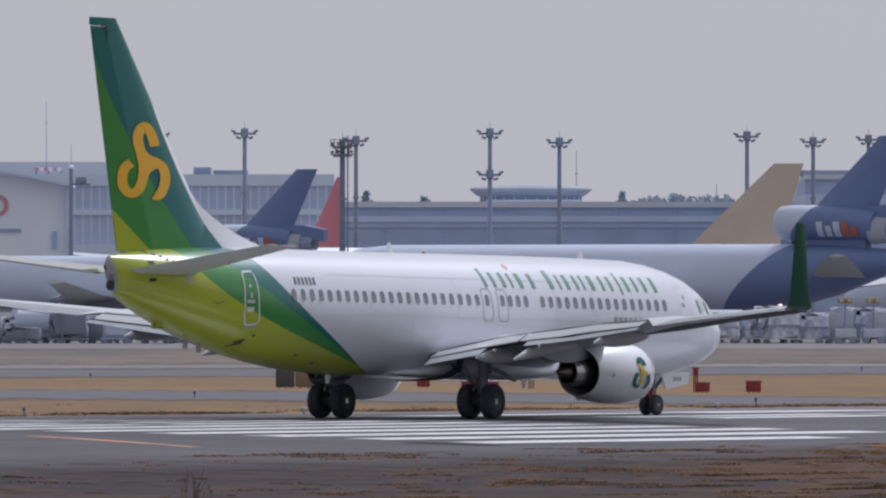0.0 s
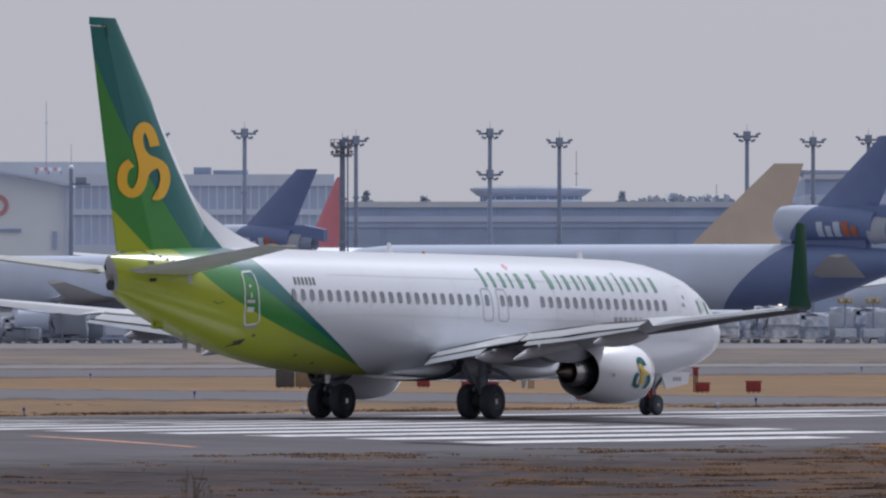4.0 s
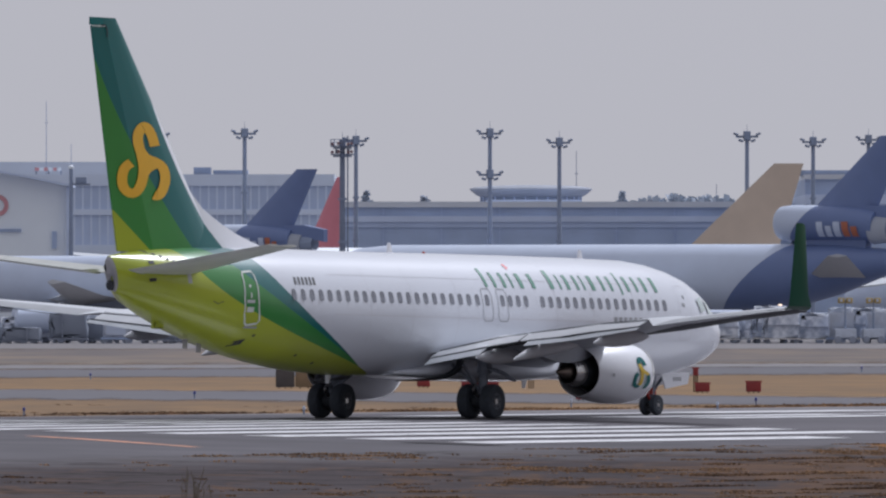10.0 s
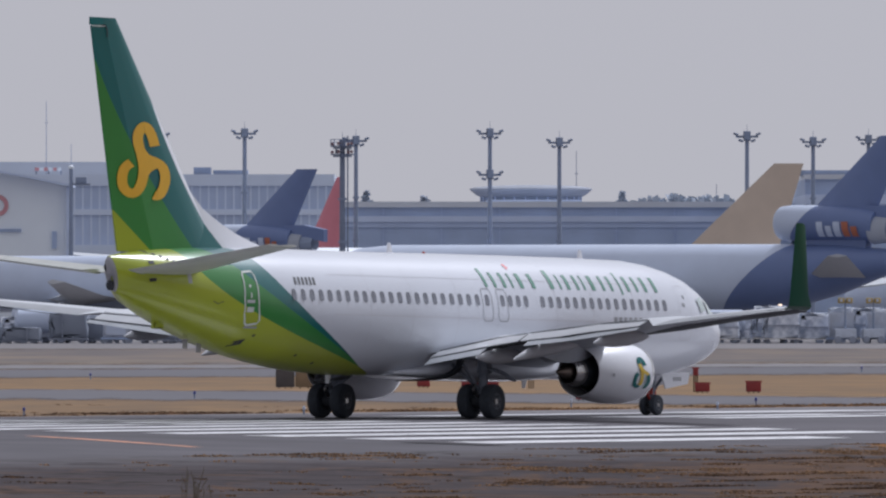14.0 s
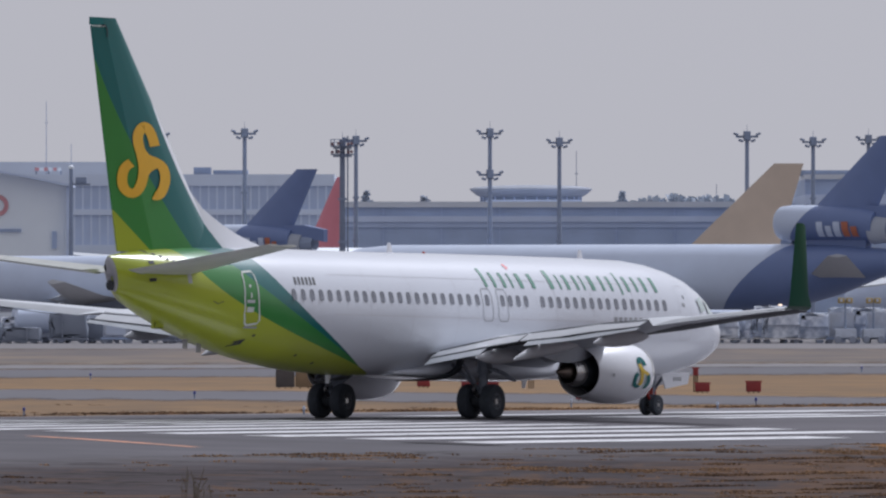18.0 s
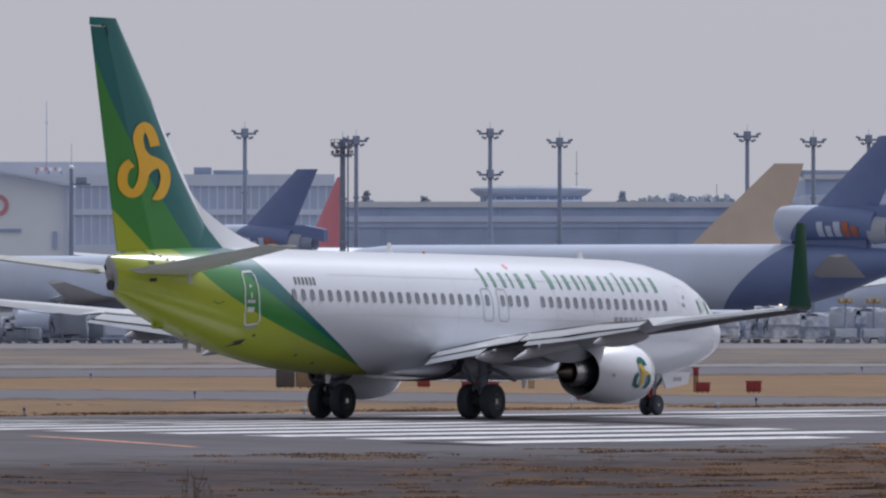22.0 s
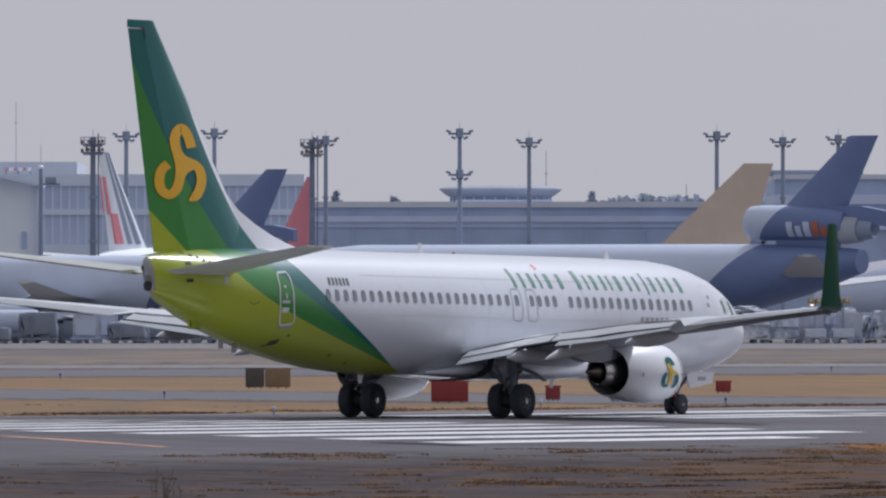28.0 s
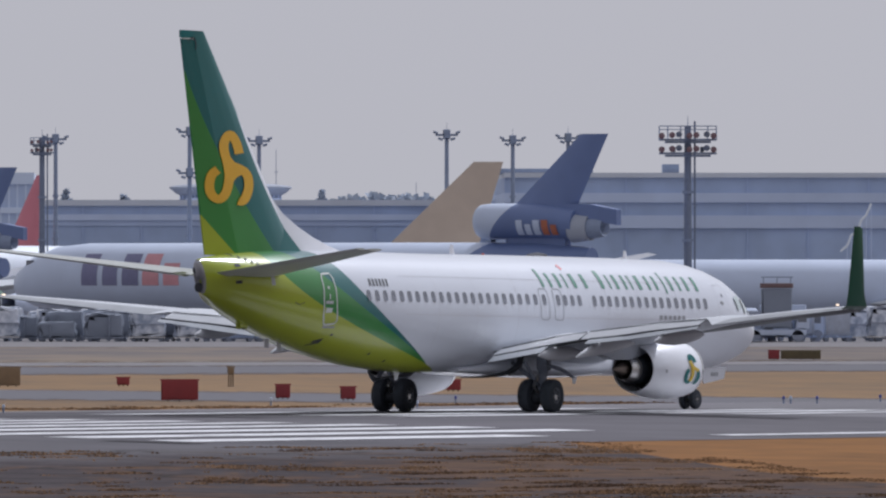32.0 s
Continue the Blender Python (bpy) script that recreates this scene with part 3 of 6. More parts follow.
        d = body("rear_door", ribbon([(31.42, 4.58), (31.9, 4.55), (31.99, 4.42), (32.03, 3.72), (31.9, 3.2), (31.72, 2.93), (31.6, 2.87), (31.16, 2.92), (31.08, 3.02), (31.25, 3.4), (31.31, 3.73), (31.33, 4.45)], 0.032, f, True), "outline_white", label="door outlined in white")
        body("door_handle", ribbon([(31.5, 3.62), (31.9, 3.62)], 0.05, f), "seam_grey", d, "grey handle plate")
        body("door_handle", ribbon([(31.5, 3.36), (31.84, 3.36)], 0.08, f), "outline_white", d, "pale handle recess")
        body("door_hinge", ribbon([(31.68, 3.72), (31.68, 3.9)], 0.03, f), "outline_white", d)
        body("door_window", ribbon([(31.72, 4.06), (31.72, 4.15)], 0.06, f), "outline_white", d)
        body("door_sill", ribbon([(31.05, 2.8), (31.66, 2.8)], 0.03, f), "outline_grey", d, "grey sill plate")
        fd = body("front_door", ribbon(outline(4.35, 5.2, 2.75, 4.55, 0.18), 0.006, f, True), "seam_grey", label="door outlined in grey")
        body("door_handle", ribbon([(4.75, 3.9), (4.95, 3.95)], 0.05, f, step=0.1), "outline_grey", fd)
        body("door_window", ribbon([(4.7, 4.12), (4.7, 4.24)], 0.05, f, step=0.1), "window_glass", fd)
        for s in (17.57, 16.61):
            body("overwing_exit", ribbon(outline(s - 0.3, s + 0.3, 3.2, 4.25, 0.14), 0.014, f, True), "outline_grey")
        # the title is a row of plain upright bars of its size and colour
        for a, b, widths in ((17.64, 14.0, (0.8, 0.8, 0.9, 0.5, 1.1, 1.0)), (13.59, 9.09, (1.2, 0.5, 1.0, 0.8, 0.5, 1.2, 0.8, 0.8)), (8.94, 6.19, (0.6, 1.1, 0.9, 1.1, 1.2))):
            unit = (a - b) / sum(widths)
            s = a
            for i, w in enumerate(widths):
                half = unit * w * 0.15
                top, foot = (4.92 if i == 0 else 4.79), (4.2 if i == 0 and a < 9 else 4.31)
                body("title_bar", ribbon([(s - unit * w / 2, foot), (s - unit * w / 2, top)], half, f, step=0.1), "title_green", label="plain green painted bar")
                s -= unit * w
        body("blossom_mark", ribbon([(15.45, 4.98), (15.27, 5.04)], 0.08, f, step=0.1), "pink_paint", label="small pink blossom mark")
        for i in range(6):
            s = 29.1 - 0.225 * i
            body("registration_bar", ribbon([(s + 0.03, 4.2), (s - 0.03, 4.44)], 0.055, f, step=0.1), "marking_dark", label="dark registration bar")
        for i in range(6):
            body("small_title_bar", ribbon([(9.5 - 0.32 * i, 3.3), (9.5 - 0.32 * i, 3.44)], 0.1, f, step=0.1), "outline_grey", label="grey painted stroke")
        body("valve", ribbon([(31.13, 2.36), (31.48, 2.27)], 0.09, f, step=0.1), "black", label="dark outflow valve")
        # flight deck windows
        for s0, s1, z0, z1 in ((1.75, 2.1, 3.5, 3.8), (2.3, 2.8, 3.62, 4.08), (3.05, 3.55, 3.72, 4.15)):
            body("cockpit_window", ribbon([((s0 + s1) / 2, z0), ((s0 + s1) / 2 + 0.1, z1)], (s1 - s0) / 2, skin(side, 0.035), step=0.1), "cockpit_glass")
    # skin seams, vanes and hatches on the starboard side
    f = skin(-1, 0.006)
    for z in (3.28, 4.56):
        body("skin_seam", ribbon([(6.5, z), (27.0, z)], 0.006, f, step=1.0), "seam_grey", fus)
    for s in (8.2, 10.9, 13.2, 19.4, 22.2, 24.8):
        body("skin_seam", ribbon([(s, 2.2), (s, 5.1)], 0.006, f, step=0.25), "seam_grey", fus)
    for i in range(5):
        body("vortex_vane", ribbon([(35.9 - 0.2 * i, 5.13 - 0.07 * i), (35.83 - 0.2 * i, 5.08 - 0.07 * i)], 0.045, skin(-1, 0.03)), "black", fus)
    body("access_hatch", ribbon([(33.0, 3.6), (33.25, 3.52), (33.5, 3.6)], 0.02, f), "seam_dark", fus)
    body("trim_jackscrew_plate", ribbon([(34.6, 4.15), (34.6, 4.5)], 0.09, f), "tail_grey", fus)
    for s, z in ((36.1, 4.76), (36.2, 4.22)):
        body("trim_cutout", ribbon([(s + 0.12, z), (s - 0.14, z + 0.02)], 0.05, skin(-1, 0.02), step=0.1), "black", fus, "dark cutout at the tailplane's pivot")
    body("panel_seam", ribbon([(33.4, 4.86), (32.2, 4.78)], 0.02, f), "teal_paint", fus)
    for s, z in ((31.0, 2.55), (28.2, 1.95), (26.9, 1.72)):
        body("drain_port", ribbon([(s, z), (s - 0.12, z)], 0.035, f), "black", fus)
    # antennas and small fittings
    for s, z, hgt, dirn in ((8.5, 5.36, 0.32, 1), (20.5, 5.36, 0.34, 1), (12.0, 1.36, 0.3, -1), (24.2, 1.38, 0.3, -1)):
        body("antenna", loft([[Vector((NOSE - s - a, y, z + dirn * hh)) for a, y in ((0, 0), (0.2, 0.03), (0.4, 0), (0.2, -0.03))] for hh in (-0.02,)] +
                             [[Vector((NOSE - s - 0.15 - a, y, z + dirn * hgt)) for a, y in ((0, 0), (0.08, 0.015), (0.2, 0), (0.08, -0.015))]]), "white_paint")
    body("beacon", turned([(5.34, 0.07), (5.43, 0.05), (5.46, 0.0)], axis="z", centre=(NOSE - 18.6, 0, 0), n=12), "red_paint")
    body("tail_skid", box(NOSE - 34.9, NOSE - 34.35, -0.08, 0.08, 2.7, 3.0, 0.05), "lime_paint")
    for s, z in ((32.85, 2.1), (32.05, 1.98)):
        body("drain_mast", loft([[Vector((NOSE - s - a, y, z + u)) for a, y in ((0, 0), (0.12, 0.03), (0.3, 0), (0.12, -0.03))] for u in (0.0, 0.3)]), "tail_metal", fus)

    # landing gear
    def wheel_mesh(r, w):
        return [(-w * 0.5, r * 0.5), (-w * 0.5, r * 0.8), (-w * 0.42, r * 0.94), (-w * 0.2, r), (w * 0.2, r), (w * 0.42, r * 0.94), (w * 0.5, r * 0.8), (w * 0.5, r * 0.5)]
    wheels = []

    def wheel(x, y, r, w):
        wh = part("wheel", turned(wheel_mesh(r, w), axis="y", n=30), "rubber", jet, "black tyre on a grey rim", Matrix.Translation((x, y, r)))
        rim = turned([(-w * 0.36, 0.0), (-w * 0.3, r * 0.2), (-w * 0.42, r * 0.42), (-w * 0.46, r * 0.51), (w * 0.46, r * 0.51), (w * 0.42, r * 0.42), (w * 0.3, r * 0.2), (w * 0.36, 0.0)], axis="y", n=20)
        part("rim", rim, "rim_grey", wh)
        for k in range(6):
            a = k * math.pi / 3
            for sd in (-1, 1):
                part("bolt", box(r * 0.33 * math.cos(a) - 0.025, r * 0.33 * math.cos(a) + 0.025, sd * w * 0.4 - 0.02, sd * w * 0.4 + 0.02, r * 0.33 * math.sin(a) - 0.025, r * 0.33 * math.sin(a) + 0.025), "dark_metal", wh)
        wheels.append((wh, x, y, r))
    for side in (-1, 1):
        for dy in (-0.43, 0.43):
            wheel(0, side * 2.86 + dy, 0.565, 0.42)
        leg = part("main_gear_leg", rod((0, side * 2.86, 0.5), (0.4, side * 2.8, 2.1), 0.13, 0.2), "gear_grey", jet)
        part("trunnion", box(0.15, 0.5, side * 2.8 - 0.22, side * 2.8 + 0.22, 1.45, 2.1, 0.1), "gear_grey", leg)
        part("axle", rod((0, side * 2.86 - 0.6, 0.565), (0, side * 2.86 + 0.6, 0.565), 0.09), "steel", leg)
        part("side_brace", rod((0.05, side * 2.75, 1.0), (0.1, side * 1.7, 1.75), 0.07), "gear_grey", leg)
        part("drag_brace", rod((-0.05, side * 2.8, 0.95), (-0.9, side * 2.75, 1.75), 0.06), "gear_grey", leg)
        part("torque_link", rod((-0.1, side * 2.86, 0.65), (-0.45, side * 2.84, 0.95), 0.05), "steel", leg)
        part("torque_link", rod((-0.45, side * 2.84, 0.95), (-0.1, side * 2.8, 1.3), 0.05), "steel", leg)
        # the outer door hangs out from the leg in a shallow curve
        rings = []
        for k in range(6):
            q = k / 5
            rings.append([Vector((0.05 + 0.5 * q + dx * (1 - 0.6 * q), side * (3.05 + 0.75 * q), 1.62 - 0.1 * q - 0.32 * q * q + dz)) for dx, dz in ((-0.32, 0.0), (0.32, 0.0), (0.32, 0.04), (-0.32, 0.04))])
        part("gear_door", loft(rings), "gear_grey", leg, "dark curved gear door")
        part("hydraulic_line", rod((0.2, side * 2.95, 1.5), (0.06, side * 2.98, 0.7), 0.025, n=6), "black", leg)
        part("brake_stack", turned([(-0.22, 0.0), (-0.22, 0.24), (0.22, 0.24), (0.22, 0.0)], axis="y", centre=(0, side * 2.86, 0.565), n=16), "black", leg)
    for dy in (-0.2, 0.2):
        wheel(15.6, dy, 0.345, 0.2)
    leg = part("nose_gear_leg", rod((15.6, 0, 0.35), (15.75, 0, 1.5), 0.08, 0.1), "gear_grey", jet)
    part("axle", rod((15.6, -0.3, 0.345), (15.6, 0.3, 0.345), 0.05), "steel", leg)
    part("drag_brace", rod((15.7, 0, 0.8), (16.6, 0, 1.45), 0.05), "gear_grey", leg)
    part("torque_link", rod((15.55, 0, 0.5), (15.3, 0, 0.75), 0.04), "red_paint", leg)
    part("tow_fitting", box(15.46, 15.56, -0.09, 0.09, 0.7, 0.92, 0.02), "red_paint", leg, "red tow fitting")
    for dy in (-0.42, 0.42):
        part("gear_door", loft([[Vector((x, dy + w, z)) for x, z in ((15.5, 1.45), (17.4, 1.42), (17.25, 1.04), (15.8, 0.88))] for w in (-0.02, 0.02)]), "white_paint", leg)
    for i in range(4):
        part("door_number_bar", box(16.3 + 0.14 * i, 16.38 + 0.14 * i, -0.45, -0.44, 1.14, 1.27), "outline_grey", leg)
    return jet, wheels


# ---- ground ----
def rw(along, across, z=0.0):
    """World point from metres along the runway past the waiting wheels and metres across it towards the camera."""
    return Vector((START[0] + along * SH + across * CH, START[1] + along * CH - across * SH, z))


def fall(n):
    """Height of the ground across the runway: a crowned runway that falls away to its edges."""
    if n >= 0:
        return -0.00048 * min(n, 30) ** 2 - 0.012 * max(0, min(n, 60) - 30)
    return -0.00026 * min(-n, 30) ** 2 + 0.004 * max(0, min(-n, 90) - 30)


def ground_at(x, y):
    dx, dy = x - START[0], y - START[1]
    return fall(dx * CH - dy * SH)


M["dry_grass"] = mat("dry_grass", (0.245, 0.158, 0.082), 0.95, grain=0.15, scale=0.4, big=0.4, color2=(0.175, 0.122, 0.078), stretch=(1, 0.3, 1), bump=0.4, spec=0.1)
M["golden_grass"] = mat("golden_grass", (0.235, 0.118, 0.045), 0.97, grain=0.2, scale=0.5, big=0.25, color2=(0.165, 0.085, 0.036), stretch=(1, 0.5, 1), bump=0.3, spec=0.05)
M["runway_asphalt"] = mat("runway_asphalt", (0.125, 0.119, 0.13), 0.85, grain=0.25, scale=0.22, big=0.5, spec=0.1)
M["runway_pale"] = mat("runway_pale", (0.18, 0.172, 0.184), 0.8, grain=0.22, scale=0.3, big=0.3, stretch=(1, 0.5, 1), spec=0.15)
M["taxi_asphalt"] = mat("taxi_asphalt", (0.135, 0.131, 0.145), 0.85, grain=0.1, scale=0.4, spec=0.2)
M["concrete"] = mat("concrete", (0.215, 0.205, 0.21), 0.85, grain=0.1, scale=0.3, spec=0.2)
M["bare_soil"] = mat("bare_soil", (0.2, 0.163, 0.13), 0.95, grain=0.15, scale=0.14, color2=(0.15, 0.133, 0.13), spec=0.1, stretch=(1, 0.16, 1), ramp=(0.85, 1.15))
M["runway_white"] = mat("runway_white", (0.66, 0.66, 0.68), 0.7, grain=0.1, scale=0.9, big=0.5, color2=(0.34, 0.335, 0.345), ramp=(0.72, 1.0))
M["line_orange"] = mat("line_orange", (0.62, 0.3, 0.185), 0.8, grain=0.1, scale=1.5, color2=(0.3, 0.18, 0.13), ramp=(0.75, 1.05))


def old_pavement(name):
    """Worn asphalt: fine grain, pale worn areas, dark cracks, and soil with dead grass spreading in patches and along the joints."""
    m = bpy.data.materials.new(name)
    m.use_nodes = True
    nt = m.node_tree
    b = nt.nodes["Principled BSDF"]
    b.inputs["Specular IOR Level"].default_value = 0.3
    b.inputs["Roughness"].default_value = 0.8
    tc = nt.nodes.new("ShaderNodeTexCoord")

    def noise_at(scale, detail, rough, turn=0.0, stretch=(1, 1, 1)):
        mp = nt.nodes.new("ShaderNodeMapping")
        mp.inputs["Scale"].default_value = stretch
        mp.inputs["Rotation"].default_value = (0, 0, turn)
        nt.links.new(tc.outputs["Object"], mp.inputs[0])
        n = nt.nodes.new("ShaderNodeTexNoise")
        n.inputs["Scale"].default_value, n.inputs["Detail"].default_value, n.inputs["Roughness"].default_value = scale, detail, rough
        nt.links.new(mp.outputs[0], n.inputs["Vector"])
        return n.outputs[0]

    def ranged(v, a, c, lo=0.0, hi=1.0):
        n = nt.nodes.new("ShaderNodeMapRange")
        n.inputs[1].default_value, n.inputs[2].default_value, n.inputs[3].default_value, n.inputs[4].default_value = a, c, lo, hi
        nt.links.new(v, n.inputs[0])
        return n.outputs[0]

    def calc(kind, u, v):
        n = nt.nodes.new("ShaderNodeMath")
        n.operation = kind
        for i, w in enumerate((u, v)):
            if isinstance(w, (int, float)):
                n.inputs[i].default_value = w
            else:
                nt.links.new(w, n.inputs[i])
        return n.outputs[0]

    def mixed(k, u, v):
        n = nt.nodes.new("ShaderNodeMix")
        n.data_type = "RGBA"
        nt.links.new(k, n.inputs[0])
        for i, w in ((6, u), (7, v)):
            if isinstance(w, tuple):
                n.inputs[i].default_value = (*w, 1)
            else:
                nt.links.new(w, n.inputs[i])
        return n.outputs[2]
    grain = noise_at(2.2, 6, 0.7)
    patch = noise_at(0.16, 9, 0.66)
    wide_patch = noise_at(0.035, 3, 0.5)
    joint = noise_at(0.5, 8, 0.7, HEAD, (0.9, 0.16, 1))
    dot = nt.nodes.new("ShaderNodeVectorMath")
    dot.operation = "DOT_PRODUCT"
    dot.inputs[1].default_value = (CH, -SH, 0)
    nt.links.new(tc.outputs["Object"], dot.inputs[0])
    across = calc("SUBTRACT", dot.outputs["Value"], START[0] * CH - START[1] * SH)
    away = ranged(calc("ADD", across, calc("MULTIPLY", noise_at(0.12, 5, 0.6), 16.0)), 38.0, 54.0)
    streak = ranged(calc("ADD", calc("MULTIPLY", grain, 0.35), calc("MULTIPLY", noise_at(0.4, 9, 0.75), 0.65)), 0.38, 0.62)
    asphalt = mixed(away, mixed(streak, (0.098, 0.092, 0.1), (0.142, 0.134, 0.144)), mixed(streak, (0.045, 0.038, 0.041), (0.1, 0.087, 0.09)))
    nt.links.new(ranged(away, 0.0, 1.0, 0.1, 0.03), b.inputs["Specular IOR Level"])
    nt.links.new(ranged(away, 0.0, 1.0, 0.8, 0.97), b.inputs["Roughness"])
    soil = mixed(ranged(grain, 0.35, 0.68), (0.078, 0.054, 0.045), (0.175, 0.108, 0.068))
    sep = nt.nodes.new("ShaderNodeSeparateXYZ")
    nt.links.new(tc.outputs["Object"], sep.inputs[0])
    verge = ranged(sep.outputs[0], -4.0, 16.0, -0.06, 0.08)
    k1 = ranged(calc("ADD", calc("ADD", patch, verge), calc("MULTIPLY", wide_patch, 0.6)), 0.80, 0.90)
    k2 = ranged(joint, 0.55, 0.63)
    cover = calc("MULTIPLY", calc("MINIMUM", calc("ADD", k1, k2), 0.92), away)
    ground = mixed(cover, asphalt, soil)
    crack = nt.nodes.new("ShaderNodeTexVoronoi")
    crack.feature = "DISTANCE_TO_EDGE"
    crack.inputs["Scale"].default_value = 0.17
    warp = nt.nodes.new("ShaderNodeVectorMath")
    warp.operation = "ADD"
    wn2 = nt.nodes.new("ShaderNodeTexNoise")
    wn2.inputs["Scale"].default_value, wn2.inputs["Detail"].default_value = 0.4, 4
    nt.links.new(tc.outputs["Object"], wn2.inputs["Vector"])
    sc = nt.nodes.new("ShaderNodeVectorMath")
    sc.operation = "SCALE"
    sc.inputs["Scale"].default_value = 3.0
    nt.links.new(wn2.outputs[1], sc.inputs[0])
    nt.links.new(tc.outputs["Object"], warp.inputs[0])
    nt.links.new(sc.outputs[0], warp.inputs[1])
    nt.links.new(warp.outputs[0], crack.inputs["Vector"])
    line = calc("MULTIPLY", ranged(crack.outputs["Distance"], 0.05, 0.015), ranged(patch, 0.42, 0.55))
    nt.links.new(mixed(calc("MULTIPLY", line, 0.75), ground, (0.032, 0.028, 0.028)), b.inputs["Base Color"])
    bp = nt.nodes.new("ShaderNodeBump")
    bp.inputs["Strength"].default_value, bp.inputs["Distance"].default_value = 0.12, 0.05
    nt.links.new(grain, bp.inputs["Height"])
    nt.links.new(bp.outputs[0], b.inputs["Normal"])
    return m


def feathered(base, name):
    """A copy of a ground surface that breaks up towards its two long edges (u runs across it from 0 to 1)."""
    m = M[base].copy()
    m.name = name
    nt = m.node_tree
    uv = nt.nodes.new("ShaderNodeUVMap")
    uv.uv_map = "across"
    sp = nt.nodes.new("ShaderNodeSeparateXYZ")
    nt.links.new(uv.outputs[0], sp.inputs[0])
    tc = nt.nodes.new("ShaderNodeTexCoord")
    mp = nt.nodes.new("ShaderNodeMapping")
    mp.inputs["Scale"].default_value = (0.5, 0.06, 1)
    nt.links.new(tc.outputs["Object"], mp.inputs[0])
    nz = nt.nodes.new("ShaderNodeTexNoise")
    nz.inputs["Scale"].default_value, nz.inputs["Detail"].default_value, nz.inputs["Roughness"].default_value = 1.0, 7, 0.65
    nt.links.new(mp.outputs[0], nz.inputs["Vector"])
    tri = nt.nodes.new("ShaderNodeMath")
    tri.operation = "PINGPONG"
    tri.inputs[1].default_value = 0.5
    nt.links.new(sp.outputs[0], tri.inputs[0])
    k = nt.nodes.new("ShaderNodeMath")
    k.operation = "MULTIPLY_ADD"
    k.inputs[1].default_value = 2.2
    nt.links.new(tri.outputs[0], k.inputs[0])
    nt.links.new(nz.outputs[0], k.inputs[2])
    rg = nt.nodes.new("ShaderNodeMapRange")
    rg.inputs[1].default_value, rg.inputs[2].default_value = 0.55, 0.95
    nt.links.new(k.outputs[0], rg.inputs[0])
    nt.links.new(rg.outputs[0], nt.nodes["Principled BSDF"].inputs["Alpha"])
    return m


M["weathered_asphalt"] = old_pavement("weathered_asphalt")
for base in ("taxi_asphalt", "concrete", "bare_soil"):
    M[base + "_edge"] = feathered(base, base + "_edge")
M["runway_dark"] = mat("runway_dark", (0.065, 0.064, 0.072), 0.8, scale=0.5, color2=(0.09, 0.088, 0.098))
M["tar"] = mat("tar", (0.03, 0.029, 0.032), 0.9, grain=0.3, scale=1.5, color2=(0.06, 0.056, 0.06), spec=0.05)


def sheet(name, cells, material, kind="structure", label=""):
    """A ground sheet from quads of world points."""
    bm = bmesh.new()
    for q in cells:
        bm.faces.new([bm.verts.new(p) for p in q])
    bmesh.ops.remove_doubles(bm, verts=bm.verts, dist=0.001)
    ob = part(name, bm, material, None, label, smooth=False)
    return tagged(ob, kind=kind)


ACROSS = [-4500, -1200, -500, -200, -90, -60, -30, -25, -20, -15, -10, -5, 0, 5, 10, 15, 20, 25, 30, 40, 60, 90, 200, 600, 2000]
ALONG = [-4000, -900, -300, -120, -60, -30, 0, 30, 60, 120, 300, 900, 2000, 4500]


def strip(a0, a1, n0, n1, up):
    """Quads over a stretch of the runway's plan that follow its crown."""
    ns = [n0] + [n for n in ACROSS if n0 < n < n1] + [n1]
    return [[rw(p, q, fall(q) + up) for p, q in ((a0, u), (a1, u), (a1, v), (a0, v))] for u, v in zip(ns, ns[1:])]


cells = []
for a0, a1 in zip(ALONG, ALONG[1:]):
    cells += strip(a0, a1, ACROSS[0], ACROSS[-1], 0.0)
tagged(sheet("ground", cells, "dry_grass"), "dry straw-coloured airfield grass", "grass")
tagged(sheet("runway", sum([strip(a, a + 48, -31, 32, 0.03) for a in range(-120, 24, 48)], []), "runway_asphalt"), "dark grey asphalt runway end", "runway")
tagged(sheet("runway_main", sum([strip(a, a + 60, -31, 32, 0.03) for a in range(24, 1500, 60)], []), "runway_pale"), "paler grey asphalt runway", "runway")


def band(name, near, far, x0, x1, material, label, cat, up=0.04, rough=1.0):
    """A strip across the view between two lines y = a + b x."""
    xs = [x0 + (x1 - x0) * i / 220 for i in range(221)]
    ks = [i / 5 for i in range(6)]
    seed = len(name) * 7.3

    def p(x, k):
        ragged = 7 * noise.noise(Vector((x * 0.09, seed, k * 9))) + 4 * noise.noise(Vector((x * 0.45, seed + 4, k * 9)))
        y = (near[0] + near[1] * x) * (1 - k) + (far[0] + far[1] * x) * k + (ragged * rough if k in (0, 1) else 0)
        return Vector((x, y, ground_at(x, y) + up))
    ob = sheet(name, [[p(a, c), p(b, c), p(b, d), p(a, d)] for a, b in zip(xs, xs[1:]) for c, d in zip(ks, ks[1:])], material + "_edge")
    layer = ob.data.uv_layers.new(name="across")
    for lp in ob.data.loops:
        v = ob.data.vertices[lp.vertex_index].co
        y0, y1 = near[0] + near[1] * v.x, far[0] + far[1] * v.x
        layer.data[lp.index].uv = (min(1.0, max(0.0, (v.y - y0) / (y1 - y0))), 0.5)
    return tagged(ob, label, cat)


